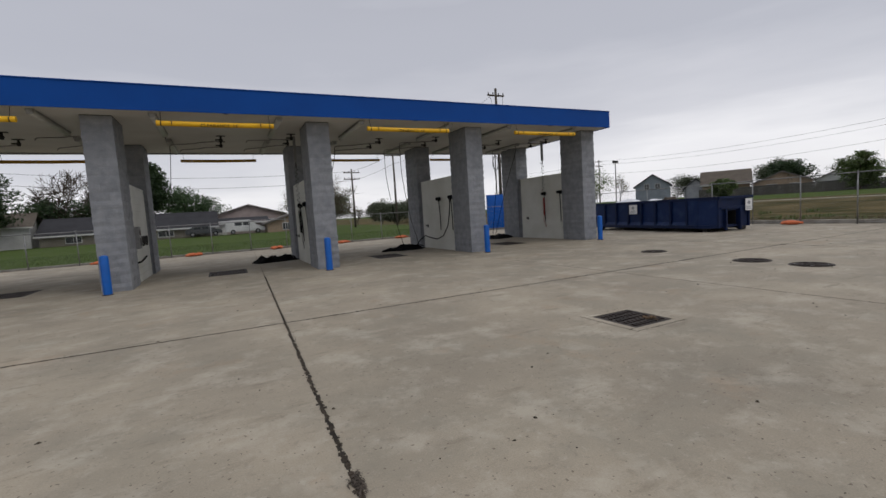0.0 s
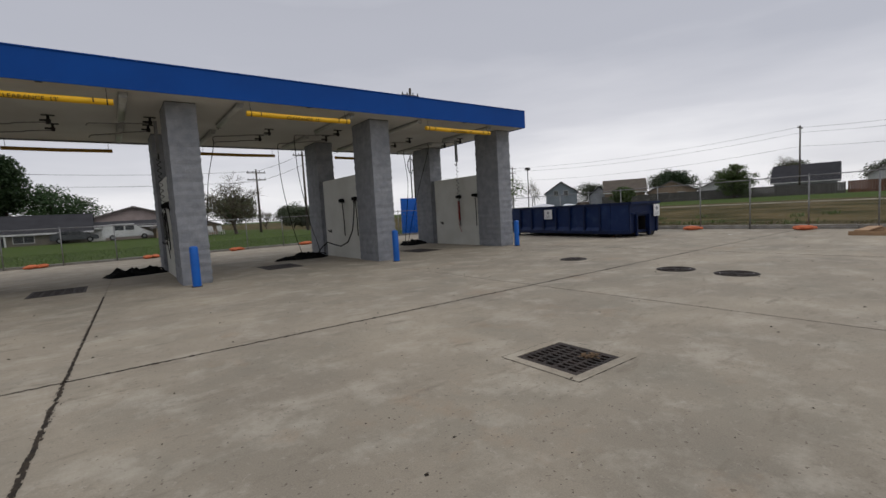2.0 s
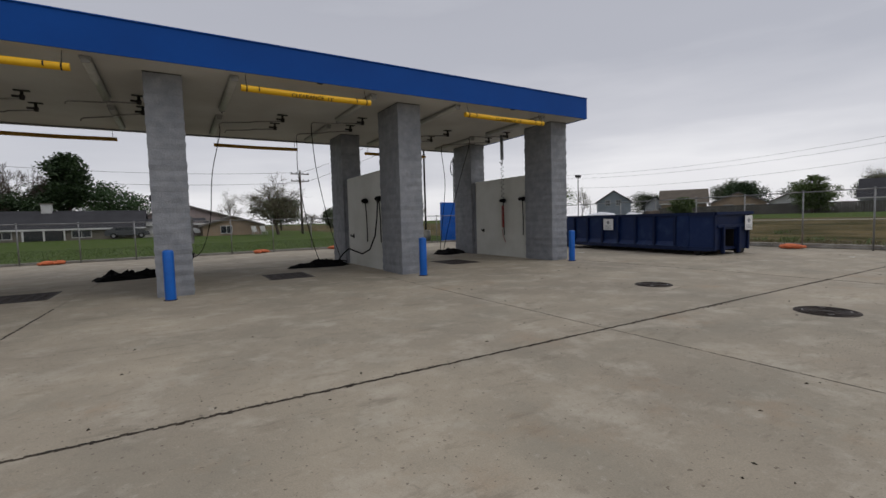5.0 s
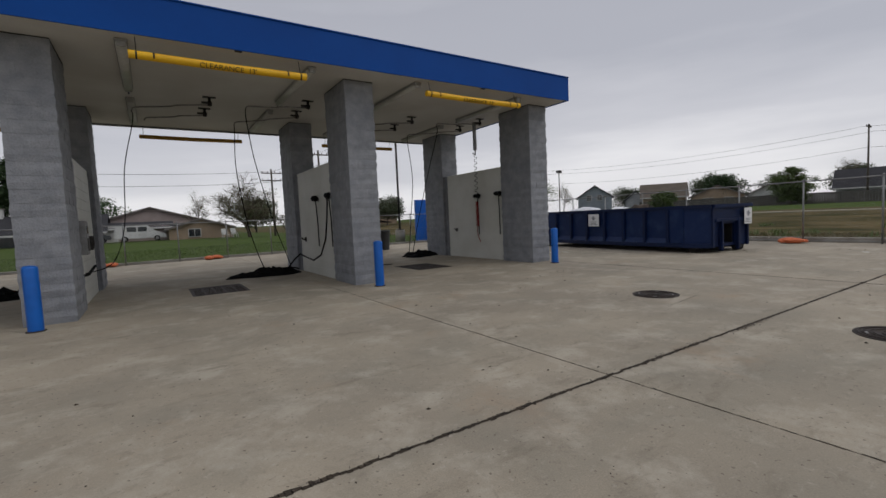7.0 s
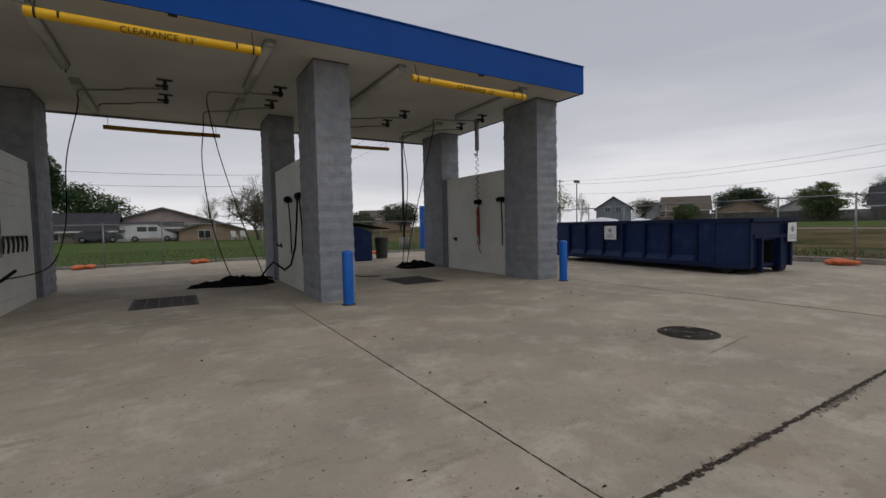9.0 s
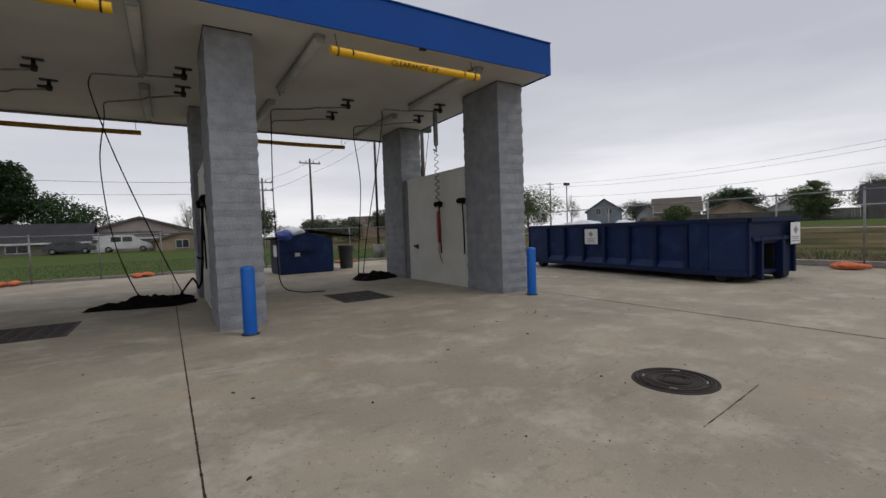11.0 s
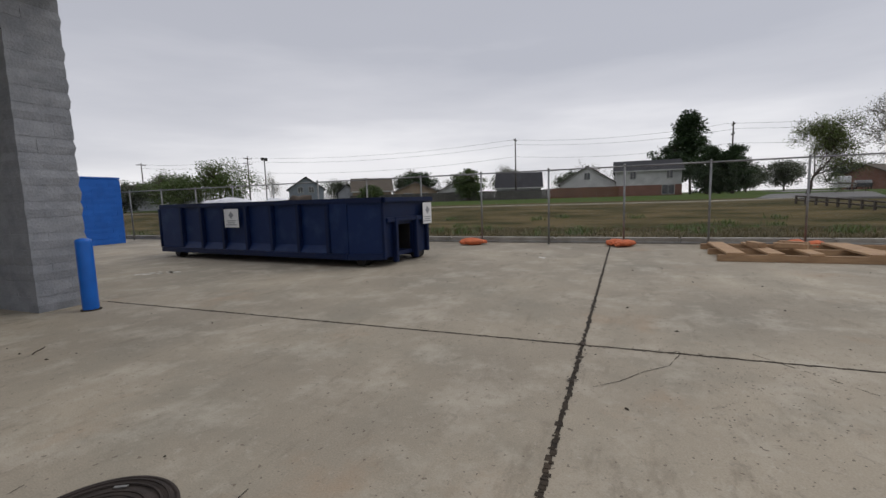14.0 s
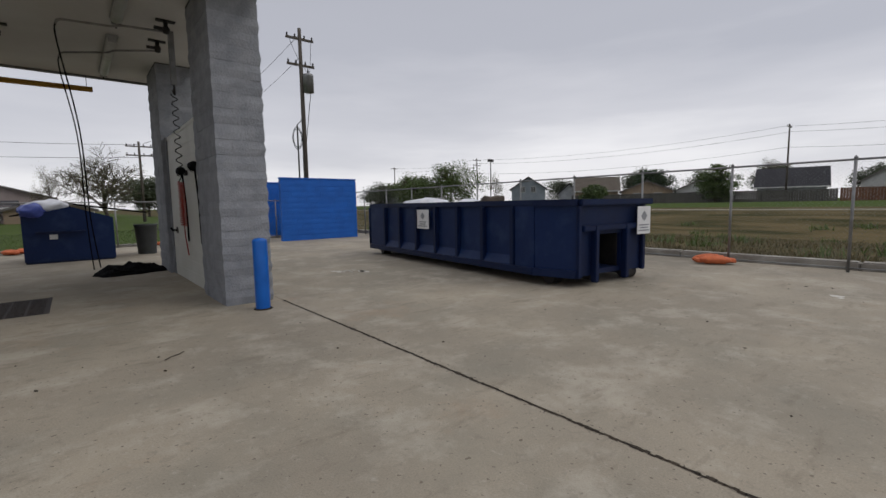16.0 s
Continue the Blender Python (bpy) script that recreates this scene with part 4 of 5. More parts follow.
pallet()
for k, (x, y, a) in enumerate(((20.4, 4.62, 12), (20.2, 4.1, 64), (20.6, 3.95, 50))):
    ob = part("offcut", box(bmesh.new(), -0.25, 0.25, -0.07, 0.07, 0.0, 0.09), TIMBER, bevel=0.006)
    ob.matrix_basis = pose(x, y, 0.162, 0, 0, a)
    tagged(ob, "short sawn timber offcut lying on the pallet", "timber", "timber offcuts")


# ---- poles and wires ----
def pole(x, y, h, arms, label, transformer=False):
    z = ground_z(x, y)
    p = thing("utility_pole", label, "utility pole", "utility poles", m=pose(x, y, z))
    part("shaft", tube(bmesh.new(), [(0, 0, 0), (0.02, 0, h * .5), (0, 0, h)], 0.16, 12, 0.10), POLEWOOD, p)
    for q in arms:
        k = 0.72 if transformer else 1.0
        a = part("crossarm", box(bmesh.new(), -1.15 * k, 1.15 * k, -0.06, 0.06, h - q - .06, h - q + .06), POLEWOOD, p)
        for s in (-1.05, -0.4, 0.4, 1.05):
            part("insulator", lathe(bmesh.new(), [(0.03, h - q + .06), (0.06, h - q + .1), (0.04, h - q + .16), (0.06, h - q + .2), (0.02, h - q + .26)], 8, (s * k, 0)), DARKSTEEL, a)
    if transformer:
        t = part("transformer", lathe(bmesh.new(), [(0.05, h - 3.7), (0.3, h - 3.68), (0.3, h - 2.75), (0.31, h - 2.72), (0.26, h - 2.62), (0.04, h - 2.58)], 16, (0.32, -0.25)), GALV, p, "grey transformer can")
        part("bushing", lathe(bmesh.new(), [(0.03, h - 2.6), (0.05, h - 2.5), (0.02, h - 2.3)], 8, (0.3, -0.3)), DARKSTEEL, t)
        for r in (0.5, 0.42):
            ring = [(-0.45 + r * 0.6 * math.cos(k * .35), -0.1, h - 6.4 + r * 1.3 * math.sin(k * .35)) for k in range(19)]
            part("cable_coil", tube(bmesh.new(), ring, 0.02, 5), BLACK, p)
        part("conduit", tube(bmesh.new(), [(-0.4, 0, 0), (-0.4, 0, h - 5.6), (-0.1, 0, h - 5.3)], 0.05, 8), GALV, p)
        for s in (-1, 1):
            part("drop_wire", tube(bmesh.new(), sag((s * .7, 0, h - .5), (0.4, -.25, h - 2.6), 0.3, 8), 0.012, 5), BLACK, p)
            part("loop_wire", tube(bmesh.new(), sag((0.5, -.2, h - 3.5), (0.15, 0, h - 6.5), -0.1, 8), 0.02, 5), BLACK, p)
    return Vector((x, y, z + h))


tp = pole(22.75, 33.9, 11.8, (0.6, 2.1), "weathered timber utility pole with a grey transformer can", True)
P = [pole(95.0, 26.4, 11.5, (0.4,), "distant timber utility pole with a single crossarm"),
     pole(95.5, -9.0, 11.5, (0.5, 2.0), "distant timber utility pole with two crossarms"),
     pole(97, -60, 11.5, (0.5,), "distant timber utility pole with a single crossarm"),
     pole(84, 82, 10.8, (0.5, 1.6), "distant timber utility pole among the houses"),
     pole(80, 110, 10.8, (0.5,), "distant timber utility pole beyond the houses")]
N = [pole(21.3, 56.5, 9.7, (0.5,), "timber utility pole behind the lawn"), pole(17.4, 63.0, 8.2, (0.5, 1.4), "timber utility pole near the budding tree"),
     pole(-22, 66, 9.0, (0.5,), "timber utility pole beyond the pines")]


def wire(a, b, off, drop, r=0.018):
    ob = part("overhead_wire", tube(bmesh.new(), sag(a + Vector(off), b + Vector(off), drop, 18), r, 4), BLACK)
    tagged(ob, "thin black overhead wire between utility poles", "overhead wire", "overhead wires")


for o in ((-.4, 0.6, -.3), (-.4, -.5, -1.2), (0, 0, -3.4)):
    wire(P[0], P[1], o, 0.9)
    wire(P[1], P[2], o, 0.9)
    wire(P[3], P[0], o, 1.2)
    wire(P[4], P[3], o, 0.8)
for o in ((0, 0, -.3), (0, 0, -1.6)):
    wire(N[2], N[1], o, 0.8)
    wire(N[1], N[0], o, 0.2)
    wire(N[0], tp, o, 0.6, 0.012)
lp = thing("light_pole", "dark steel light pole on a round concrete base", "light pole", m=pose(17.25, 29.4, 0))
part("pedestal", lathe(bmesh.new(), [(0.3, -0.1), (0.3, 0.66), (0.27, 0.7)], 20), KERB, lp)
part("base_plate", box(bmesh.new(), -0.16, 0.16, -0.16, 0.16, 0.701, 0.73), DARKSTEEL, lp)
part("shaft", tube(bmesh.new(), [(0, 0, 0.73), (0, 0, 7.2)], 0.065, 10), DARKSTEEL, lp)
fl = thing("flood_light_pole", "distant pole with two floodlights", "light pole", m=pose(72, 66, 0.6))
part("shaft", tube(bmesh.new(), [(0, 0, 0), (0, 0, 8.6)], 0.09, 8), DARKSTEEL, fl)
for s in (-0.4, 0.4):
    part("floodlight", box(bmesh.new(), s - 0.25, s + 0.25, -.15, .15, 8.4, 8.9), DARKSTEEL, fl)


# ---- houses ----
def paint(name, c, rough=0.8, **k):
    return mat(name, c, tuple(q * 0.8 for q in c), rough, scale=0.8, fine=14, bump=0.3, spec=0.12, **k)


ROOF_DARK, ROOF_BROWN, ROOF_GREY = paint("dark_shingles", (0.045, 0.045, 0.05)), paint("brown_shingles", (0.13, 0.11, 0.09)), paint("grey_shingles", (0.17, 0.155, 0.145))
SIDE_BLUE, SIDE_TAN, SIDE_WHITE = paint("blue_grey_siding", (0.26, 0.29, 0.33)), paint("tan_brick", (0.33, 0.25, 0.18)), paint("white_siding", (0.55, 0.55, 0.54))
SIDE_BRICK, SIDE_PINK, SIDE_GREY = paint("red_brick", (0.24, 0.13, 0.10)), paint("pinkish_siding", (0.36, 0.30, 0.28)), paint("grey_siding", (0.36, 0.37, 0.40))
# cream wall colour lowered to hold the shade under the low house's eave
SIDE_CREAM_SHADED = paint("eave_shaded_cream_siding", (0.21, 0.19, 0.155))
TRIMW = paint("white_trim", (0.6, 0.6, 0.58))


def house(x, y, z, turn, w, d, eave, ridge, wall_m, roof_m, gable, label, windows=(), lower=None, garage=False):
    """A house whose front faces -y before it is turned. gable: the gable faces the front, else the eave does."""
    h = thing("house", label, "house", m=pose(x, y, z, 0, 0, turn))
    wall = part("wall", box(bmesh.new(), -w / 2, w / 2, 0, d, -1.0, eave), wall_m, h)
    if lower:
        part("lower_wall", box(bmesh.new(), -w / 2 - .05, w / 2 + .05, -.06, d, -1.0, eave * 0.45), lower, h)
    o = 0.45
    bm = bmesh.new()
    if gable:
        prof = [(-w / 2 - o, eave - 0.15), (0, ridge), (w / 2 + o, eave - 0.15)]
        a = [bm.verts.new((px, -o, pz)) for px, pz in prof] + [bm.verts.new((px, -o, pz - 0.22)) for px, pz in prof[::-1]]
        b = [bm.verts.new((v.co.x, d + o, v.co.z)) for v in a]
    else:
        prof = [(-o, eave - 0.15), (d / 2, ridge), (d + o, eave - 0.15)]
        a = [bm.verts.new((-w / 2 - o, py, pz)) for py, pz in prof] + [bm.verts.new((-w / 2 - o, py, pz - 0.22)) for py, pz in prof[::-1]]
        b = [bm.verts.new((w / 2 + o, v.co.y, v.co.z)) for v in a]
    bm.faces.new(a)
    bm.faces.new(b[::-1])
    for i in range(6):
        bm.faces.new((a[i], b[i], b[(i + 1) % 6], a[(i + 1) % 6]))
    part("roof", bm, roof_m, h)
    bm = bmesh.new()
    if gable:
        t = [bm.verts.new(q) for q in ((-w / 2, 0.0, eave), (w / 2, 0.0, eave), (0, 0.0, ridge - .25), (-w / 2, d, eave), (w / 2, d, eave), (0, d, ridge - .25))]
        part("fascia_board", box(bmesh.new(), -w / 2 - o, w / 2 + o, -o - .04, -o - .005, eave - .40, eave - .18), TRIMW, h) if garage else None
    else:
        t = [bm.verts.new(q) for q in ((-w / 2, 0, eave), (-w / 2, d, eave), (-w / 2, d / 2, ridge - .25), (w / 2, 0, eave), (w / 2, d, eave), (w / 2, d / 2, ridge - .25))]
        part("fascia_board", box(bmesh.new(), -w / 2 - o, w / 2 + o, -o - .04, -o - .005, eave - .34, eave - .14), TRIMW, h)
    for q in ((0, 1, 2), (5, 4, 3), (0, 2, 5, 3), (1, 4, 5, 2)):
        bm.faces.new([t[i] for i in q])
    part("gable_wall", bm, wall_m, h)
    for wx, wz, ww, wh in windows:
        f = part("window", box(bmesh.new(), wx - ww / 2 - .08, wx + ww / 2 + .08, -.12, -.065, wz - .08, wz + wh + .08), TRIMW, h)
        part("pane", box(bmesh.new(), wx - ww / 2, wx - .03, -.135, -.122, wz, wz + wh), GLASS, f)
        part("pane", box(bmesh.new(), wx + .03, wx + ww / 2, -.135, -.122, wz, wz + wh), GLASS, f)
    if garage:
        part("garage_door", box(bmesh.new(), -w / 2 + .4, -w / 2 + 3.0, -.12, -.062, 0, 2.1), TRIMW, h)
    return h


house(86.5, 69.0, 0.7, -52, 7.0, 8, 3.7, 6.2, SIDE_BLUE, ROOF_DARK, True, "blue-grey gabled house behind the field", ((-1.2, 2.9, .9, 1.1), (1.0, 2.9, .9, 1.1)))
house(94, 64, 0.7, -52, 4, 6, 2.6, 4.6, SIDE_GREY, ROOF_DARK, True, "small dark-roofed house behind the field")
house(96, 58.8, 0.7, -58, 8.5, 8, 3.0, 5.9, SIDE_TAN, ROOF_BROWN, False, "low brown-roofed house with a broad shingle roof", ((0, 1.0, 1.6, 1.1),))
house(92.5, 46.5, 0.6, -63, 8.6, 9, 2.6, 4.5, SIDE_TAN, ROOF_GREY, True, "low tan brick house with a wide gable", ((-1.5, .9, 1.5, 1.2), (1.8, .9, 1.3, 1.2)))
house(98.5, 39.5, 0.6, -66, 8, 9, 2.6, 4.6, SIDE_WHITE, ROOF_GREY, True, "pale house half hidden by trees")
house(98, 26.5, 0.7, -78, 8.6, 8, 2.6, 5.6, SIDE_GREY, ROOF_DARK, False, "low house with a black shingle roof")
house(98.5, 13.6, 0.7, -86, 9.8, 9, 2.9, 6.1, SIDE_WHITE, ROOF_GREY, True, "white gabled house behind a wooden fence", ((0, 3.5, 1.0, 1.2),))
house(97.5, 3.2, 0.5, -88, 10.6, 9, 5.0, 6.9, SIDE_WHITE, ROOF_DARK, False, "two-storey house with brick ground floor", ((3.4, 3.4, .9, 1.4), (-2.5, 3.4, .9, 1.4), (3.2, .6, 1.9, 1.6)), SIDE_BRICK)
house(116, -44, 1.5, -66, 16, 10, 2.2, 4.0, SIDE_BRICK, ROOF_BROWN, False, "long low brick house past the road", ((-5, 1, 1.6, 1.3), (3, 1, 1.6, 1.3)))
house(112, -66, 0.7, -64, 14, 10, 3.4, 6.5, SIDE_WHITE, ROOF_BROWN, False, "pale low house past the road", ((0, 1, 1.6, 1.3),))
house(4.5, 80, 0.0, 0, 10.8, 9, 3.1, 4.7, SIDE_PINK, ROOF_GREY, True, "pinkish gabled house with a carport beyond the lawn", ((3.2, 1.0, 1.2, 1.1),))
house(2.3, 75, 0.0, 0, 8.6, 4.9, 1.95, 2.6, SIDE_PINK, ROOF_DARK, False, "low carport wing of the gabled house", garage=True)
house(9.9, 70, 0.0, 0, 7.2, 7, 1.6, 2.7, SIDE_TAN, ROOF_GREY, True, "low tan outbuilding beside the gabled house", ((-0.8, .4, 1.3, .9),))
low = house(-10.5, 74, 0.0, 0, 20, 8, 1.65, 3.8, SIDE_CREAM_SHADED, ROOF_DARK, False, "long low cream house with a dark roof and shaded porch", ((-6.5, .45, 1.6, .75), (-3.4, .45, 1.5, .75), (3.8, .45, 1.8, .75), (7.6, .45, 1.0, .75)))
chim = part("chimney", box(bmesh.new(), -0.5, 0.5, 3.4, 4.2, 3.4, 4.6), SIDE_WHITE, low, "white brick chimney")
part("chimney_cap", box(bmesh.new(), -0.6, 0.6, 3.3, 4.3, 4.605, 4.72), KERB, chim)
# the porch's shade is a flat dark sheet on the wall, with no recess
part("porch_shade_panel", box(bmesh.new(), -1.6, 2.2, -0.09, -0.055, 0.1, 1.4), GLASS, low, "flat dark panel in place of porch shade")
for px in (-1.6, 0.3, 2.2):
    part("porch_post", box(bmesh.new(), px - .08, px + .08, -0.42, -0.26, 0, 1.27), TRIMW, low)


def lawn_chair(x, y):
    c = thing("lawn_chair", "white lawn chair standing before the tan outbuilding", "chair", "white lawn chairs", m=pose(x, y, ground_z(x, y), 0, 0, 15))
    part("seat", box(bmesh.new(), -.32, .32, -.3, .3, .38, .44), TRIMW, c)
    part("backrest", box(bmesh.new(), -.32, .32, 0, .06, 0, .75), TRIMW, c).matrix_basis = pose(0, .28, .44, -18, 0, 0)
    for lx in (-.29, .29):
        for ly in (-.27, .27):
            part("leg", box(bmesh.new(), lx - .03, lx + .03, ly - .03, ly + .03, 0, .378), TRIMW, c)
        part("armrest", box(bmesh.new(), lx - .04, lx + .04, -.3, .3, .6, .64), TRIMW, c)


lawn_chair(12.2, 66.5)
lawn_chair(13.3, 66.7)
house(-29, 74, 0.4, 8, 15, 8, 2.6, 4.4, SIDE_WHITE, ROOF_BROWN, False, "long pale house behind the pines", ((-4, .8, 1.8, 1.3), (2, .8, 1.8, 1.3)))
house(56, 120, 0.7, -25, 14, 8, 3, 5.4, SIDE_TAN, ROOF_BROWN, False, "far low house on the horizon")
house(76, 98, 0.7, -35, 14, 8, 3, 5.6, SIDE_GREY, ROOF_BROWN, False, "far grey house on the horizon")


def board_fence(name, x0, y0, x1, y1, h, material, label):
    f = thing(name, label, "fence")
    a, b = Vector((x0, y0, 0)), Vector((x1, y1, 0))
    n = int((b - a).length / 0.30)
    ang = math.degrees(math.atan2(y1 - y0, x1 - x0))
    me = mesh_of("board", box(bmesh.new(), 0, 0.288, -0.012, 0.012, 0, h), material)
    rng = random.Random(n)
    for i in range(n):
        p = a.lerp(b, i / n)
        ob = new("board", me)
        ob.parent = f
        ob.matrix_basis = pose(p.x, p.y, ground_z(p.x, p.y) - 0.1 + rng.uniform(-.03, .03), 0, 0, ang)


FENCE_GREY, FENCE_RED = mat("grey_boards", (0.10, 0.095, 0.085), (0.07, 0.065, 0.06), 0.9, spread=0.25), mat("red_brown_boards", (0.17, 0.085, 0.05), (0.12, 0.06, 0.04), 0.9, spread=0.25)
board_fence("wooden_fence", 92.5, 20, 86, 58, 1.8, FENCE_GREY, "weathered grey board fence behind the field")
board_fence("wooden_fence", 93.5, 8.0, 92.6, 19.8, 1.9, FENCE_RED, "red-brown board fence behind the field")


def guard_rail():
    """A low railing over the ditch: posts with two bars."""
    g = thing("guard_rail", "low weathered railing over the ditch beside the road", "railing")
    a, b, n = Vector((51.4, -5.0, 0)), Vector((46.1, -8.2, 0)), 8
    ps = [a.lerp(b, i / n) for i in range(n + 1)]
    for i, p in enumerate(ps):
        z = ground_z(p.x, p.y)
        part("post", box(bmesh.new(), p.x - .07, p.x + .07, p.y - .07, p.y + .07, z - .1, z + 0.62), POLEWOOD, g)
        if i < n:
            q = ps[i + 1]
            z2 = ground_z(q.x, q.y)
            for h in (0.26, 0.56):
                part("rail", tube(bmesh.new(), [(p.x, p.y, z + h), (q.x, q.y, z2 + h)], 0.06, 6), POLEWOOD, g)


guard_rail()


def car(x, y, turn, paint_m, label, van=False):
    z = ground_z(x, y) + 0.06
    c = thing("parked_car", label, "car", m=pose(x, y, z, 0, 0, turn))
    L, W = (5.3, 1.95) if van else (4.6, 1.8)
    prof = [(-L / 2, .35), (-L / 2, .95), (-L / 2 + .2, 1.0 if not van else 1.9), (-L * .28, 1.42 if not van else 2.0), (L * .12, 1.45 if not van else 2.0), (L * .28, .98 if not van else 1.2), (L / 2 - .1, .85), (L / 2, .6), (L / 2, .35)]
    bm = bmesh.new()
    a, b = [bm.verts.new((px, -W / 2, pz)) for px, pz in prof], [bm.verts.new((px, W / 2, pz)) for px, pz in prof]
    bm.faces.new(a[::-1])
    bm.faces.new(b)
    for i in range(len(prof)):
        bm.faces.new((a[i], a[(i + 1) % len(prof)], b[(i + 1) % len(prof)], b[i]))
    part("body", bm, paint_m, c, bevel=0.05)
    zt = 1.34 if not van else 1.75
    for s in (-1, 1):
        for x0, x1 in ((-L * .26, -L * .08), (-L * .05, L * .12)):
            part("side_window", box(bmesh.new(), x0, x1, s * (W / 2 - .0) - .012, s * (W / 2) + .012, 1.0 if not van else 1.2, zt), GLASS, c)
        for px in (-L * .31, L * .31):
            w = part("wheel", tube(bmesh.new(), [(px, s * (W / 2 - .1), .33), (px, s * (W / 2 + .02), .33)], .33, 16), BLACK, c)
            part("rim", tube(bmesh.new(), [(px, s * (W / 2 + .021), .33), (px, s * (W / 2 + .03), .33)], .19, 12), GALV, w)


CARWHITE, CARDARK = paint("white_car_paint", (0.6, 0.6, 0.6), 0.3), paint("grey_car_paint", (0.08, 0.085, 0.09), 0.3)
car(3.4, 71.5, 0, CARWHITE, "pale pickup parked before the gabled house", True)
car(-1.9, 72.4, 0, CARDARK, "dark car parked before the low house")
car(62, 78, 40, CARWHITE, "white car parked beyond the field")
car(95, -23, -15, CARWHITE, "white van parked along the road", True)
car(100, -27.5, -15, CARDARK, "grey car parked along the road")


# ---- trees ----
def tree(x, y, h, crown, style, seed, leaf, label, name="tree", group="", spread=1.0, base=0.26):
    """A tapered trunk with forking limbs; leaves are small blades clustered round the twigs. style: bud, dense or pine."""
    rng = random.Random(seed)
    z = ground_z(x, y)
    t = thing(name, label, "tree", group, m=pose(x, y, z))
    V, F, tips = [], [], []

    def limb(p, d, length, r, depth):
        n = 4
        pts, q = [p], p
        for i in range(n):
            d = (d + Vector((rng.gauss(0, .13), rng.gauss(0, .13), rng.gauss(0.03, .08)))).normalized()
            q = q + d * length / n
            pts.append(q)
        sides = 7 if depth < 2 else 4 if depth < 3 else 3
        rings = []
        for i, c in enumerate(pts):
            u = d.cross(Vector((0.3, 0.2, 1))).normalized()
            w = d.cross(u)
            rr = max(r * (1 - 0.5 * i / n), (0.034 if style == "bare" else 0.017) if style in ("bud", "fresh", "bare") else 0.0)
            rings.append(len(V))
            for k in range(sides):
                V.append(c + (u * math.cos(6.283 * k / sides) + w * math.sin(6.283 * k / sides)) * rr)
        for a, b in zip(rings, rings[1:]):
            for k in range(sides):
                F.append((a + k, a + (k + 1) % sides, b + (k + 1) % sides, b + k))
        if depth >= ((5 if crown > 3 else 4) if style in ("bud", "fresh", "bare") else 3):
            tips.append((pts[-1], d))
            tips.append((pts[2], d))
            return
        kids = 4
        for k in range(kids):
            f = pts[rng.choice((2, 3, 4, 4) if depth else (3, 4, 4, 4))]
            a, tilt = rng.random() * 6.283, rng.uniform(0.35, 0.95)
            u = d.cross(Vector((0.3, 0.2, 1))).normalized()
            w = d.cross(u)
            nd = (d * math.cos(tilt) + (u * math.cos(a) + w * math.sin(a)) * math.sin(tilt) * spread).normalized()
            limb(f, nd, length * rng.uniform(0.6, 0.82) * (1.5 if depth == 0 and style in ("bud", "fresh", "bare") else 1), r * (0.5 if style in ("bud", "fresh", "bare") else 0.45), depth + 1)

    if style == "pine":
        V2 = []
        for i in range(9):
            q = i / 8
            V2.append(Vector((0.25 * math.sin(seed + q * 3), 0.2 * math.cos(seed + q * 4), h * q)))
        bm = bmesh.new()
        tube(bm, V2, 0.24, 8, 0.05)
        part("trunk", bm, BARK, t)
        for k in range(70):
            q = base + (1 - base) * (k / 70) ** 0.9
            p = V2[min(8, int(q * 8))].lerp(V2[min(8, int(q * 8) + 1)], q * 8 % 1)
            a = rng.random() * 6.283
            r = crown * (0.25 + 0.75 * math.sin(3.0 * min(1, (q - base) / (1 - base) * 0.9 + .12))) * rng.uniform(.55, 1.1)
            tip = p + Vector((math.cos(a) * r, math.sin(a) * r, rng.uniform(-.1, .5)))
            d = (tip - p).normalized()
            i0 = len(V)
            u = d.cross(Vector((0, 0, 1))).normalized() * .04
            V.extend([p - u, p + u, tip])
            F.append((i0, i0 + 1, i0 + 2))
            for s in (0.5, 0.75, 1.0):
                tips.append((p.lerp(tip, s), d))
    else:
        limb(Vector((0, 0, -0.1)), Vector((0, 0, 1)), h * base, h * 0.022 + 0.05, 0)
    # scale the crown to the wished size
    top = max((q[0].z for q in tips), default=h)
    wide = sorted(math.hypot(q[0].x, q[0].y) for q in tips)[int(len(tips) * .9)] or 1
    if style != "pine":
        k, s = h * 0.95 / top, crown * 0.9 / wide
        V = [Vector((v.x * (s if v.z > h * .12 else 1), v.y * (s if v.z > h * .12 else 1), v.z * k)) for v in V]
        tips = [(Vector((p.x * s, p.y * s, p.z * k)), d) for p, d in tips]
    raw("limbs" if style == "pine" else "trunk", V, F, BARK, t)
    LV, LF = [], []
    per, size, fuzz = {"bud": (4, 0.05, 0.35), "bare": (0, 0.05, 0.3), "fresh": (8, 0.075, 0.35), "dense": (62, 0.21, 0.85), "pine": (48, 0.17, 0.5), "bush": (70, 0.17, 0.75)}[style]
    size *= max(1.0, h / 8)
    if style in ("dense", "bush"):
        # clumps through an uneven rounded crown
        low = 0.16 * h if style == "dense" else 0.05 * h
        mid, half = (h + low) / 2, (h - low) / 2 * 0.92
        tips = []
        for k in range(95):
            q, a, e = rng.random() ** 0.42, rng.random() * 6.283, rng.uniform(-1, 1)
            w = math.sqrt(1 - e * e) * (1 + 0.22 * math.sin(3 * a + seed) + 0.15 * math.sin(5 * a + e * 4 + seed))
            tips.append((Vector((math.cos(a) * w * crown * q, math.sin(a) * w * crown * q, mid + e * half * q)), Vector((0, 0, 1))))
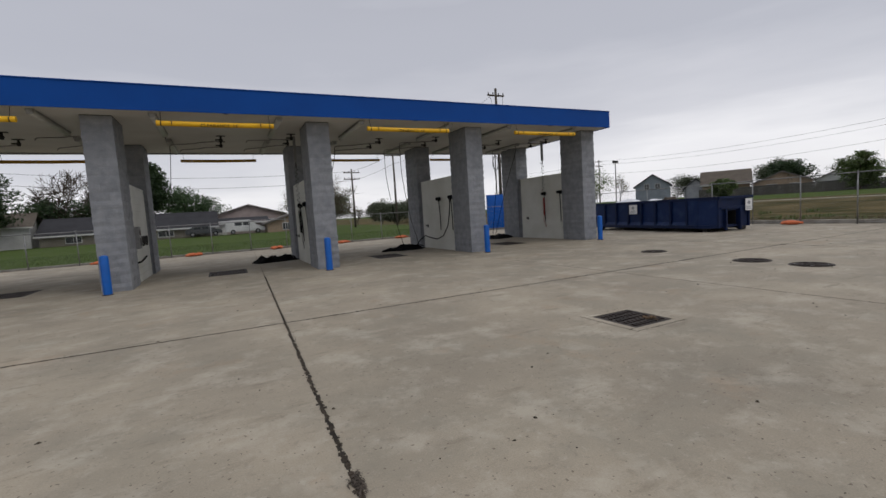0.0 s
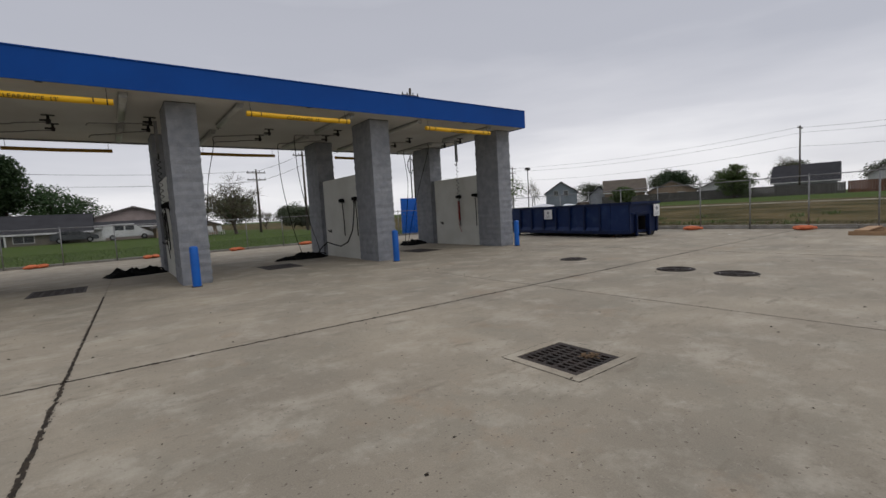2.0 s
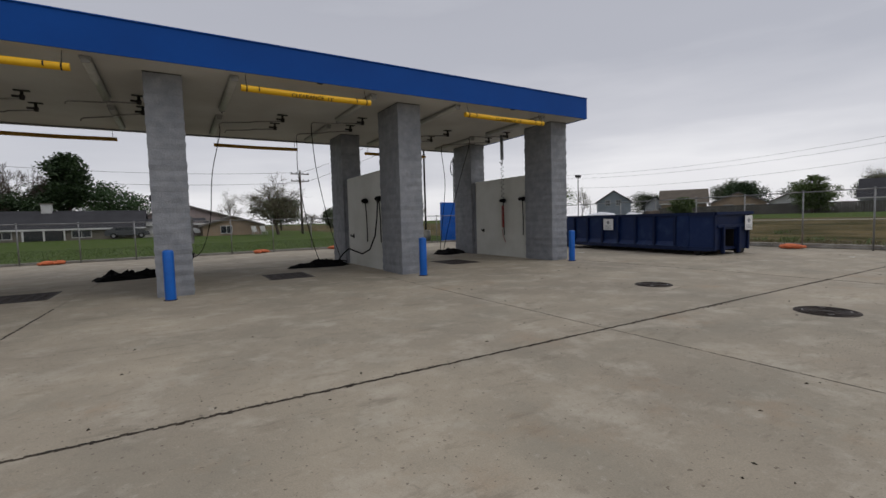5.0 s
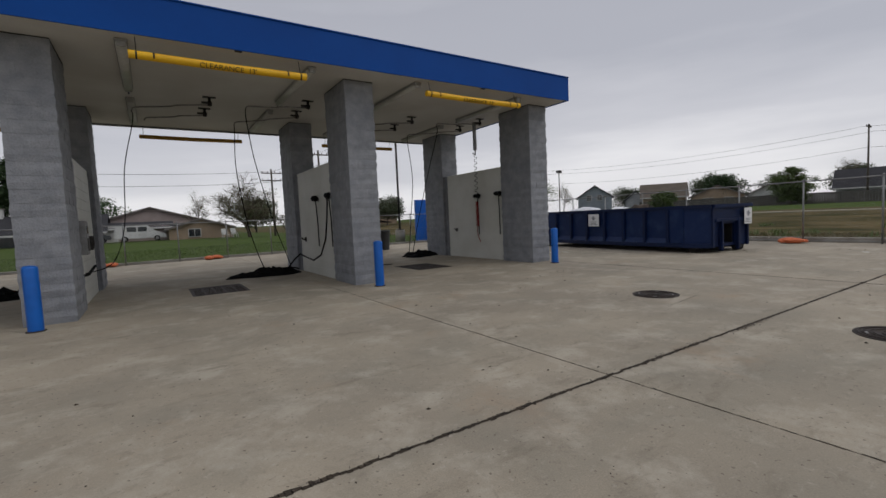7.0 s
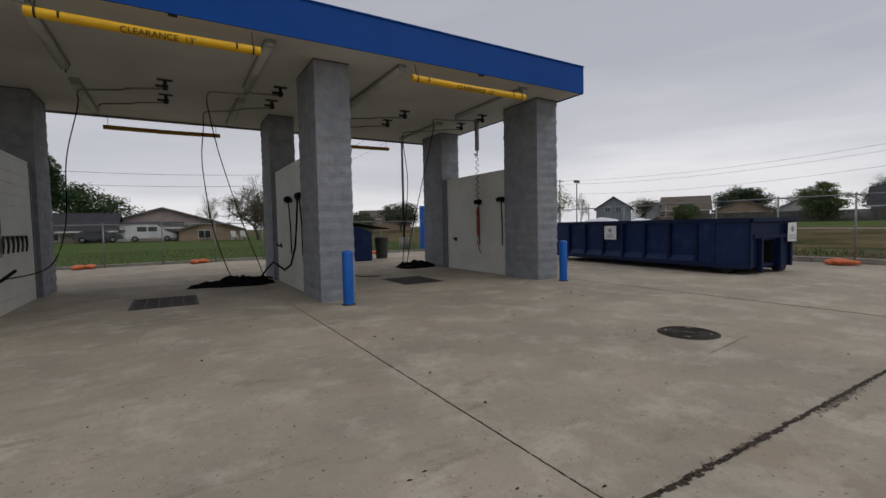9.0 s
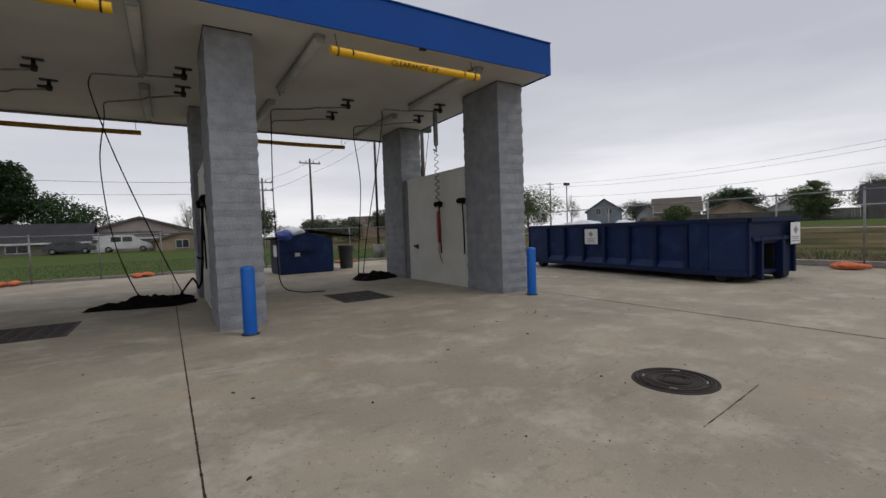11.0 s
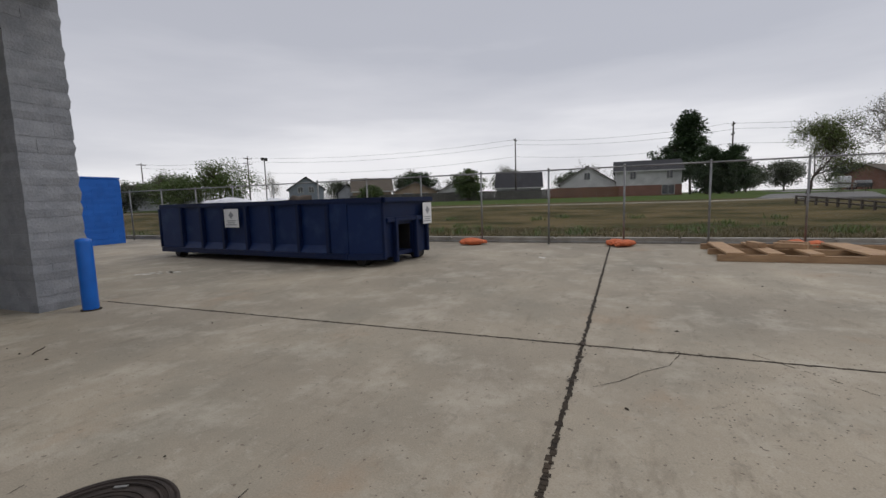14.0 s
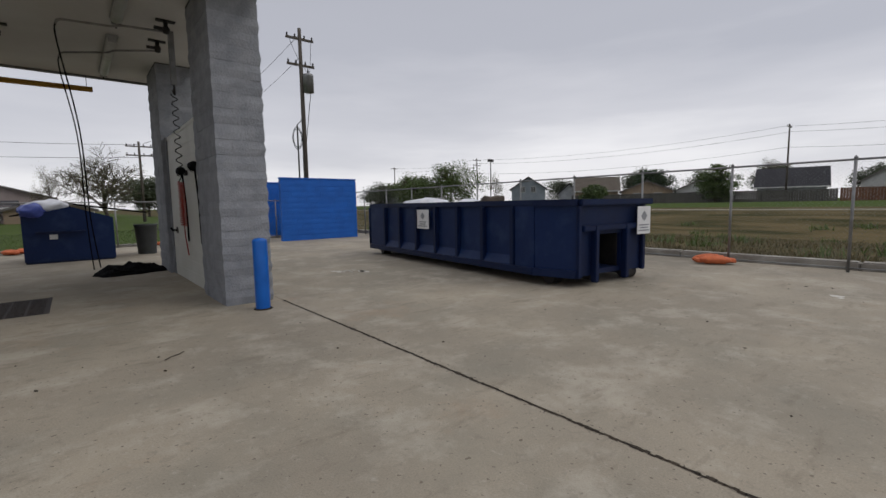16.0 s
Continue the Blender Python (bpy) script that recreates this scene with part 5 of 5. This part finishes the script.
        fuzz, per = crown * (0.16 if style == "dense" else 0.15) * 9 / h, per + 20
    for p, d in tips:
        for k in range(per):
            c = p + Vector([max(-1.6, min(1.6, rng.gauss(0, 1))) * fuzz * q for q in (1, 1, .7)]) * (h / 9)
            if c.z < 0.2:
                continue
            a, b = rng.random() * 6.283, rng.uniform(-1, 1)
            u = Vector((math.cos(a), math.sin(a), b)).normalized() * size * rng.uniform(.6, 1.3)
            w = u.cross(Vector((rng.random() - .5, rng.random() - .5, rng.random()))).normalized() * size * .5
            i0 = len(LV)
            LV.extend([c - u, c - w, c + u, c + w])
            LF.append((i0, i0 + 1, i0 + 2, i0 + 3))
    if LF:
        raw("crown", LV, LF, leaf, t)


tree(14.5, 63.5, 8.2, 5.2, "bud", 11, LEAF_BUD, "spreading tree with sparse spring buds beyond the lawn", spread=1.25, base=0.22)
tree(10.3, 73, 6.6, 2.2, "bud", 12, LEAF_BUD, "thin bare tree behind the lawn")
tree(-4.3, 84.5, 7.6, 4.8, "dense", 13, LEAF_ROUND, "rounded dense dark green tree beyond the lawn", spread=1.1)
tree(-9.3, 84, 11.0, 2.7, "pine", 14, LEAF_DARK, "dark pine tree with a ragged crown", base=0.45)
tree(-11.8, 85, 7.2, 2.8, "pine", 37, LEAF_DARK, "dark leaning pine behind the low house", base=0.3)
tree(-14.6, 84, 12.0, 4.0, "bare", 15, LEAF_BUD, "bare branching tree between the pines", spread=1.1)
tree(-19.5, 83, 11.6, 4.2, "bare", 38, LEAF_BUD, "bare branching tree above the dark trees", spread=1.1)
tree(-15.5, 84, 7.0, 4.2, "dense", 16, LEAF_DARK, "broad dark green tree behind the low house")
tree(-21.5, 84, 7.2, 4.4, "dense", 39, LEAF_DARK, "broad dark green tree behind the low house")
tree(-25.5, 72, 9.2, 4.2, "pine", 17, LEAF_DARK, "tall dark pine with a ragged crown")
tree(-28, 62, 7.5, 4.0, "dense", 18, LEAF_DARK, "dark green tree at the edge of the lawn")
tree(-34, 66, 9, 4.5, "dense", 19, LEAF_DARK, "dark green tree behind the long house")
tree(64, 68, 8.2, 5.0, "bush", 21, LEAF_MID, "light green leafy tree behind the field", base=0.12)
tree(59.5, 72, 6.4, 4.6, "bush", 22, LEAF_MID, "green leafy tree behind the field", base=0.1)
tree(70, 63.5, 6.8, 2.0, "bud", 23, LEAF_BUD, "bare young tree behind the field")
tree(96.5, 47, 6.4, 3.4, "dense", 24, LEAF_DARK, "dark green tree between the houses")
tree(88.5, 33.8, 5.8, 2.6, "bush", 25, LEAF_MID, "loose green tree before the board fence", base=0.2)
tree(78.5, 48.5, 3.2, 2.0, "bush", 26, LEAF_MID, "small green bush before the brown house", base=0.2)
tree(104, 30.5, 8.0, 2.0, "bud", 27, LEAF_BUD, "bare tree behind the dark roof")
tree(104, 13, 8.0, 3.0, "bud", 28, LEAF_BUD, "sparse tree behind the white house")
tree(110, -4.7, 15.0, 2.5, "pine", 29, LEAF_DARK, "tall dark pine beside the two-storey house")
tree(109, -1.4, 10.6, 3.4, "dense", 30, LEAF_DARK, "dark evergreen beside the two-storey house")
tree(92, -5.2, 7.2, 3.0, "pine", 31, LEAF_DARK, "dark low pine by the road", base=0.02)
tree(94, -7.0, 6.0, 3.2, "pine", 40, LEAF_DARK, "dark low pine by the road", base=0.02)
tree(90, -8.4, 6.8, 2.8, "pine", 32, LEAF_DARK, "dark low pine by the road", base=0.02)
tree(70, -11.4, 9.1, 3.7, "fresh", 33, LEAF_FRESH, "spreading roadside tree with sparse buds", spread=1.2)
tree(64, -17.6, 10.4, 4.6, "bud", 34, LEAF_BUD, "large roadside tree with sparse buds", spread=1.2)
tree(31, 84, 4.2, 3.4, "dense", 35, LEAF_HAZED, "green bushy tree on the horizon")
tree(26, 92, 3.6, 2.6, "bud", 36, LEAF_BUD, "sparse small tree on the horizon")
for i, (x, y) in enumerate(((44, 108), (52, 102), (38, 112), (64, 92), (22, 100), (70, 88), (100, 70), (108, 55), (112, 5), (120, -14), (128, -18), (132, -26), (126, -34), (140, -44), (130, -58), (136, -70), (118, 18), (120, 34), (118, 46))):
    tree(x, y, 5.5 + (i * 37 % 10) * .2, 4.2, "dense" if i % 3 else "bush", 50 + i, LEAF_HAZED, "distant hazy green tree on the horizon", group="distant trees", base=0.2)


# ---- grass ----
def blades(name, label, count, area, h, material, seed, clump=0.0):
    rng = np.random.default_rng(seed)
    x0, x1, y0, y1 = area
    px = x0 + (x1 - x0) * rng.random(count)
    py = y0 + (y1 - y0) * rng.random(count)
    if clump:
        k = max(8, count // 60)
        cx, cy = x0 + (x1 - x0) * rng.random(k), y0 + (y1 - y0) * rng.random(k)
        pick = rng.integers(0, k, count)
        px, py = np.clip(cx[pick] + rng.normal(0, clump, count), x0, x1), np.clip(cy[pick] + rng.normal(0, clump, count), y0, y1)
    a, hh = rng.random(count) * 6.283, h * (0.5 + rng.random(count))
    v, f = [], []
    for i in range(count):
        x, y = float(px[i]), float(py[i])
        z = ground_z(x, y) - 0.01
        c, s, q = math.cos(a[i]), math.sin(a[i]), float(hh[i])
        w = 0.012 + q * 0.05
        v += [(x - c * w, y - s * w, z), (x + c * w, y + s * w, z), (x + s * q * .5, y - c * q * .5, z + q)]
        f.append((3 * i, 3 * i + 1, 3 * i + 2))
    tagged(raw(name, v, f, material), label, "grass", kind="stuff")


blades("lawn_grass", "short green lawn grass", 42000, (-20, 22, 27.0, 42), 0.07, BLADE, 1)
blades("field_grass", "rough dry grass of the field", 40000, (22.7, 40, -12, 26), 0.13, STRAW, 2, 0.5)
blades("field_grass", "tall green and straw weeds along the kerb", 14000, (22.62, 25, -12, 26), 0.16, STRAW, 3, 0.22)
blades("field_weeds", "clumps of green weeds in the field", 3500, (23, 46, -12, 30), 0.26, BLADE, 4, 0.3)

# ---- bits on the concrete ----
rng = random.Random(77)
v, f = [], []
for k in range(620):
    x, y = rng.uniform(-3, 21.5), rng.uniform(1.5, 13)
    s, a = rng.choice((.003, .004, .004, .006, .007, .009, .014)), rng.random() * 6.28
    u, w = Vector((math.cos(a), math.sin(a), 0)) * s * rng.uniform(1, 2.2), Vector((-math.sin(a), math.cos(a), 0)) * s
    p = Vector((x, y, 0.0015))
    i0 = len(v)
    v += [p - u, p - w, p + u, p + w, p + Vector((0, 0, s * .8))]
    f += [(i0, i0 + 1, i0 + 4), (i0 + 1, i0 + 2, i0 + 4), (i0 + 2, i0 + 3, i0 + 4), (i0 + 3, i0, i0 + 4)]
tagged(raw("grit", v, f, DIRT), "dark grit and leaf crumbs scattered on the concrete", "debris", kind="stuff")
for x, y, a in ((1.05, 2.62, 15), (12.2, 12.0, 40)):
    tagged(part("twig", tube(bmesh.new(), [Vector(q) for q in ((-.11, 0, .006), (-.03, .008, .008), (.05, -.004, .007), (.12, .01, .006))], 0.005, 5), BARK), "thin dry twig on the concrete", "twig").matrix_basis = pose(x, y, 0, 0, 0, a)

rng = random.Random(31)
v, f = [], []
for cx, cy, n in ((15.76, 15.62, 7), (15.98, 15.40, 10), (19.3, 8.6, 2)):
    for k in range(n):
        p, q, a0 = Vector((cx + rng.gauss(0, .1), cy + rng.gauss(0, .1), 0.0018)), rng.uniform(.03, .09), rng.random() * 6.28
        f.append(tuple(range(len(v), len(v) + 9)))
        v += [p + Vector((math.cos(a0 + .69813 * j), math.sin(a0 + .69813 * j), 0)) * q * rng.uniform(.6, 1.2) for j in range(9)]
tagged(raw("paint_splash", v, f, mat("dried_white_splash", (0.62, 0.60, 0.55), (0.48, 0.45, 0.39), 0.8)), "dried white splashes on the concrete", "stain", kind="stuff")

# scuffed flakes where the concrete skin has worn
rng = random.Random(12)
v, f = [], []
for cx, cy, n, rx, ry in ((9.05, 5.35, 260, .55, .16), (3.4, 4.2, 110, .9, .35), (8.6, 5.0, 120, .4, .3), (13.2, 5.9, 220, .5, .35), (11.8, 12.0, 90, .5, .2)):
    for k in range(n):
        p = Vector((cx + rng.gauss(0, rx), cy + rng.gauss(0, ry) + (0.25 * math.sin(cx * 3)), 0.0012))
        q, a0 = rng.uniform(.003, .009), rng.random() * 6.28
        f.append(tuple(range(len(v), len(v) + 5)))
        v += [p + Vector((math.cos(a0 + 1.2566 * j), math.sin(a0 + 1.2566 * j), 0)) * q * rng.uniform(.5, 1.3) for j in range(5)]
tagged(raw("surface_wear", v, f, mat("worn_aggregate", (0.17, 0.15, 0.12), (0.12, 0.10, 0.08), 0.9)), "dark pitted wear specks in the concrete surface", "wear", kind="stuff")

# ---- paving slabs ----
XJ = [-43.0, -36.7, -30.4, -24.1, -17.75, -11.45, -5.12, 1.14, 7.53, 13.8, 22.28]
YJ = [-30.4, -24.1, -17.8, -11.5, -5.2, 1.05, 7.36, 13.75, 20.2, 26.7]
HOLES = [(4.545, 5.165, 4.22, 4.88)] + [((COLS[i] + CW + COLS[i + 1]) / 2 - .625, (COLS[i] + CW + COLS[i + 1]) / 2 + .425, 15.05, 16.45) for i in range(4)]
pav = thing("pavement", "stained pale concrete paving in large jointed slabs", "pavement", kind="structure")
part("joint_bed", box(bmesh.new(), -43, 22.28, -30.4, 26.7, -0.9, -0.6), DIRT, pav)


def joint_x(x, y):
    """One long joint was laid out of square."""
    return x + 0.036 * (y - 6.2) if abs(x - 1.14) < 0.02 else x


def slab(x0, x1, y0, y1):
    g = 0.005
    x0, x1, y0, y1 = x0 + g, x1 - g, y0 + g, y1 - g
    hs = [q for q in HOLES if q[0] < x1 and q[1] > x0 and q[2] < y1 and q[3] > y0]
    xs = sorted({x0, x1, *[min(max(q[0], x0), x1) for q in hs], *[min(max(q[1], x0), x1) for q in hs]})
    ys = sorted({y0, y1, *[q[2] for q in hs], *[q[3] for q in hs]})
    bm = bmesh.new()
    for a, b in zip(xs, xs[1:]):
        for c, d in zip(ys, ys[1:]):
            mx, my = (a + b) / 2, (c + d) / 2
            if not any(q[0] < mx < q[1] and q[2] < my < q[3] for q in hs):
                v = [bm.verts.new(p) for p in ((joint_x(a, c), c, 0), (joint_x(b, c), c, 0), (joint_x(b, d), d, 0), (joint_x(a, d), d, 0))]
                bm.faces.new(v)
                low = [bm.verts.new(k.co - Vector((0, 0, 0.3))) for k in v]
                for i in range(4):
                    bm.faces.new((v[i], low[i], low[(i + 1) % 4], v[(i + 1) % 4]))
    me = bpy.data.meshes.new("slab")
    bm.to_mesh(me)
    bm.free()
    me.materials.append(CONC)
    ob = new("slab", me)
    ob.parent = pav


for x0, x1 in zip(XJ, XJ[1:]):
    for y0, y1 in zip(YJ, YJ[1:]):
        slab(x0, x1, y0, y1)


def joint_fill(pts, wide, seed, density):
    """Dirt in a joint: a ragged dark line with breaks, wider where weeds and leaves have lodged."""
    rng = random.Random(seed)
    v, f = [], []
    for (ax, ay), (bx, by) in zip(pts, pts[1:]):
        a, b = Vector((ax, ay, 0)), Vector((bx, by, 0))
        d = (b - a).normalized()
        n = Vector((-d.y, d.x, 0))
        s, ln = 0.0, (b - a).length
        while s < ln:
            step = rng.uniform(.015, .05)
            if rng.random() < density:
                w0 = wide * rng.uniform(.55, 1.0) * (1.5 if rng.random() < .04 else 1)
                p, q = a + d * s, a + d * min(ln, s + step * 1.15)
                j = rng.gauss(0, wide * .12)
                i0 = len(v)
                v += [p + n * (j - w0 / 2), p + n * (j + w0 / 2), q + n * (j + w0 * rng.uniform(.3, .6)), q + n * (j - w0 * rng.uniform(.3, .6))]
                for k in range(4):
                    v[i0 + k] = v[i0 + k] + Vector((0, 0, 0.0022))
                f.append((i0, i0 + 1, i0 + 2, i0 + 3))
            s += step
    tagged(raw("joint_dirt", v, f, DIRT), "dark dirt and weeds lodged in a paving joint", "dirt", kind="stuff")


joint_fill([(-14, 7.36), (22.2, 7.36)], 0.042, 1, 1.0)
joint_fill([(joint_x(1.14, -4), -4), (joint_x(1.14, 13.7), 13.7)], 0.042, 2, 0.97)
joint_fill([(7.53, -4), (7.53, 13.7)], 0.014, 3, 0.85)
joint_fill([(13.8, -6), (13.8, 13.7)], 0.034, 4, 1.0)
joint_fill([(12.92, 7.25), (13.1, 7.05), (13.32, 6.9), (13.5, 6.72), (13.78, 6.62)], 0.007, 6, 0.8)
joint_fill([(13.95, 6.1), (12.9, 5.2), (12.2, 4.9)], 0.008, 7, 0.7)
joint_fill([(11.36, 8.6), (10.93, 8.54), (10.25, 8.45)], 0.010, 8, 0.85)
joint_fill([(4.447, 4.122), (5.263, 4.122), (5.263, 4.978), (4.447, 4.978), (4.447, 4.122)], 0.012, 11, 0.9)
joint_fill([(-6, 20.2), (13.8, 20.2)], 0.02, 9, 0.7)
joint_fill([(11.0, 9.63), (10.5, 9.53), (10.1, 9.44)], 0.006, 10, 0.5)
# leaves and weeds caught in the joint crossing
rng = random.Random(5)
v, f = [], []
spots = [(13.8, 7.36, .1, 45), (13.3, 7.35, .22, 40), (13.8, 6.75, .25, 40), (13.0, 7.36, .05, 25), (1.16, 6.6, .25, 40), (1.04, 3.05, .06, 110), (9.9, 7.33, .25, 120), (8.6, 7.36, .3, 60), (6.0, 7.36, 1.5, 60), (3.6, 7.36, 1.0, 40), (13.8, 10.5, 1.4, 60)]
for x, y, s, n in spots:
    for k in range(2 * n):
        p = Vector((x + rng.gauss(0, s if s > .2 and abs(y - 7.36) < .1 else .022), y + rng.gauss(0, .018 if abs(y - 7.36) < .1 else s), 0.003 + rng.random() * .014))
        a, q = rng.random() * 6.28, rng.uniform(.005, .017)
        u, w = Vector((math.cos(a), math.sin(a), rng.uniform(-.3, .6))) * q, Vector((-math.sin(a), math.cos(a), 0)) * q * .35
        f.append(tuple(range(len(v), len(v) + 4)))
        v += [p - u, p - w, p + u, p + w]
tagged(raw("joint_litter", v, f, BARK), "brown leaf litter lodged along paving joints", "leaves", kind="stuff")

# ---- block walls and columns ----
BH = 0.2


def block_mesh(w, d, h, seed, rough):
    """A split-face block: each face is a coarse grid pushed in and out."""
    rng = random.Random(seed)
    bm = bmesh.new()
    box(bm, 0, w, 0, d, 0, h)
    if rough:
        bmesh.ops.subdivide_edges(bm, edges=bm.edges[:], cuts=1, use_grid_fill=True)
        for k in bm.verts:
            out = Vector(((k.co.x - w / 2) / w, (k.co.y - d / 2) / d, 0))
            e = rough * (rng.uniform(-.6, .3) if min(k.co.z, h - k.co.z) < .01 else rng.uniform(-.2, 1.2))
            k.co += Vector((out.x * 2 * e, out.y * 2 * e, 0))
    bmesh.ops.recalc_face_normals(bm, faces=bm.faces[:])
    me = bpy.data.meshes.new("block")
    bm.to_mesh(me)
    bm.free()
    me.materials.append(BLOCK)
    return me


LIB = {}


def block(parent, x, y, z, w, d, rng, rough=0.011, material=None):
    key = (round(w, 3), round(d, 3), rough, rng.randrange(4), material.name if material else "")
    if key not in LIB:
        LIB[key] = block_mesh(w - 0.002, d - 0.002, BH - 0.006, len(LIB), rough)
        if material:
            LIB[key].materials[0] = material
    ob = new("block", LIB[key])
    ob.parent = parent
    ob.matrix_basis = pose(x + 0.001, y + 0.001, z)


def column(x, y, seed):
    rng = random.Random(seed)
    c = thing("column", "grey painted split-face concrete block column", "column", kind="structure")
    part("core", box(bmesh.new(), x + .008, x + CW - .008, y + .008, y + CD - .008, 0, SOFF - 0.002), BLOCK, c)
    for k in range(21):
        xs = [0, 0.41, CW] if k % 2 else [0, 0.21, CW]
        ys = [0, 0.4, 0.8, 1.2] if k % 2 else [0, 0.2, 0.6, 1.0, 1.2]
        for a, b in zip(xs, xs[1:]):
            for p, q in zip(ys, ys[1:]):
                block(c, x + a, y + p, k * BH, b - a, q - p, rng)
    part("cap_seal", box(bmesh.new(), x - .004, x + CW + .004, y - .004, y + CD + .004, SOFF - 0.016, SOFF - 0.001), BLACKTAPE, c)


def bay_wall(x, seed):
    rng = random.Random(seed)
    w = thing("bay_wall", "white painted block wall between the wash bays", "wall", kind="structure")
    x0, x1, top = x + 0.08, x + CW - 0.08, 2.72
    a, b = Y0 + CD + .012, Y1 - .012
    part("wall_core", box(bmesh.new(), x0 + .006, x1 - .004, a, b, 0, top - .01), WHITEWALL, w)
    part("grey_end", box(bmesh.new(), x0 - .022, x1 + .022, b - .16, b, 0, top + .01), MORTAR, w, "darker grey end strip")
    part("top_course", box(bmesh.new(), x0 - .004, x1 + .004, a, b - .165, top - .06, top), WHITEWALL, w)
    for side in (0, 1):
        for k in range(13):
            y = a + (0.2 if k % 2 else 0) - 0.2
            while y < b - 0.17:
                p, q = max(a, y), min(b - .165, y + .4)
                if q - p > .05:
                    bx = x0 - 0.001 if side == 0 else x1 - 0.051
                    block(w, bx, p, k * BH + .002, 0.06, q - p, rng, 0.0, WHITEWALL)
                y += .4


for i, x in enumerate(COLS):
    column(x, Y0, i)
    column(x, Y1, i + 20)
    bay_wall(x, i + 40)
for w, x0, x1, y0, y1 in ENC:
    rng = random.Random(int(x0 * 10))
    long_x = x1 - x0 > y1 - y0
    for k in range(11):
        s = -0.2 if k % 2 else 0.0
        ln = (x1 - x0) if long_x else (y1 - y0)
        while s < ln:
            p, q = max(0, s), min(ln, s + .4)
            if q - p > .05:
                if long_x:
                    block(w, x0 + p, y0, k * BH + .012 * k, q - p, y1 - y0, rng, 0.004, BLUEBLOCK)
                else:
                    block(w, x0, y0 + p, k * BH + .012 * k, x1 - x0, q - p, rng, 0.004, BLUEBLOCK)
            s += .4
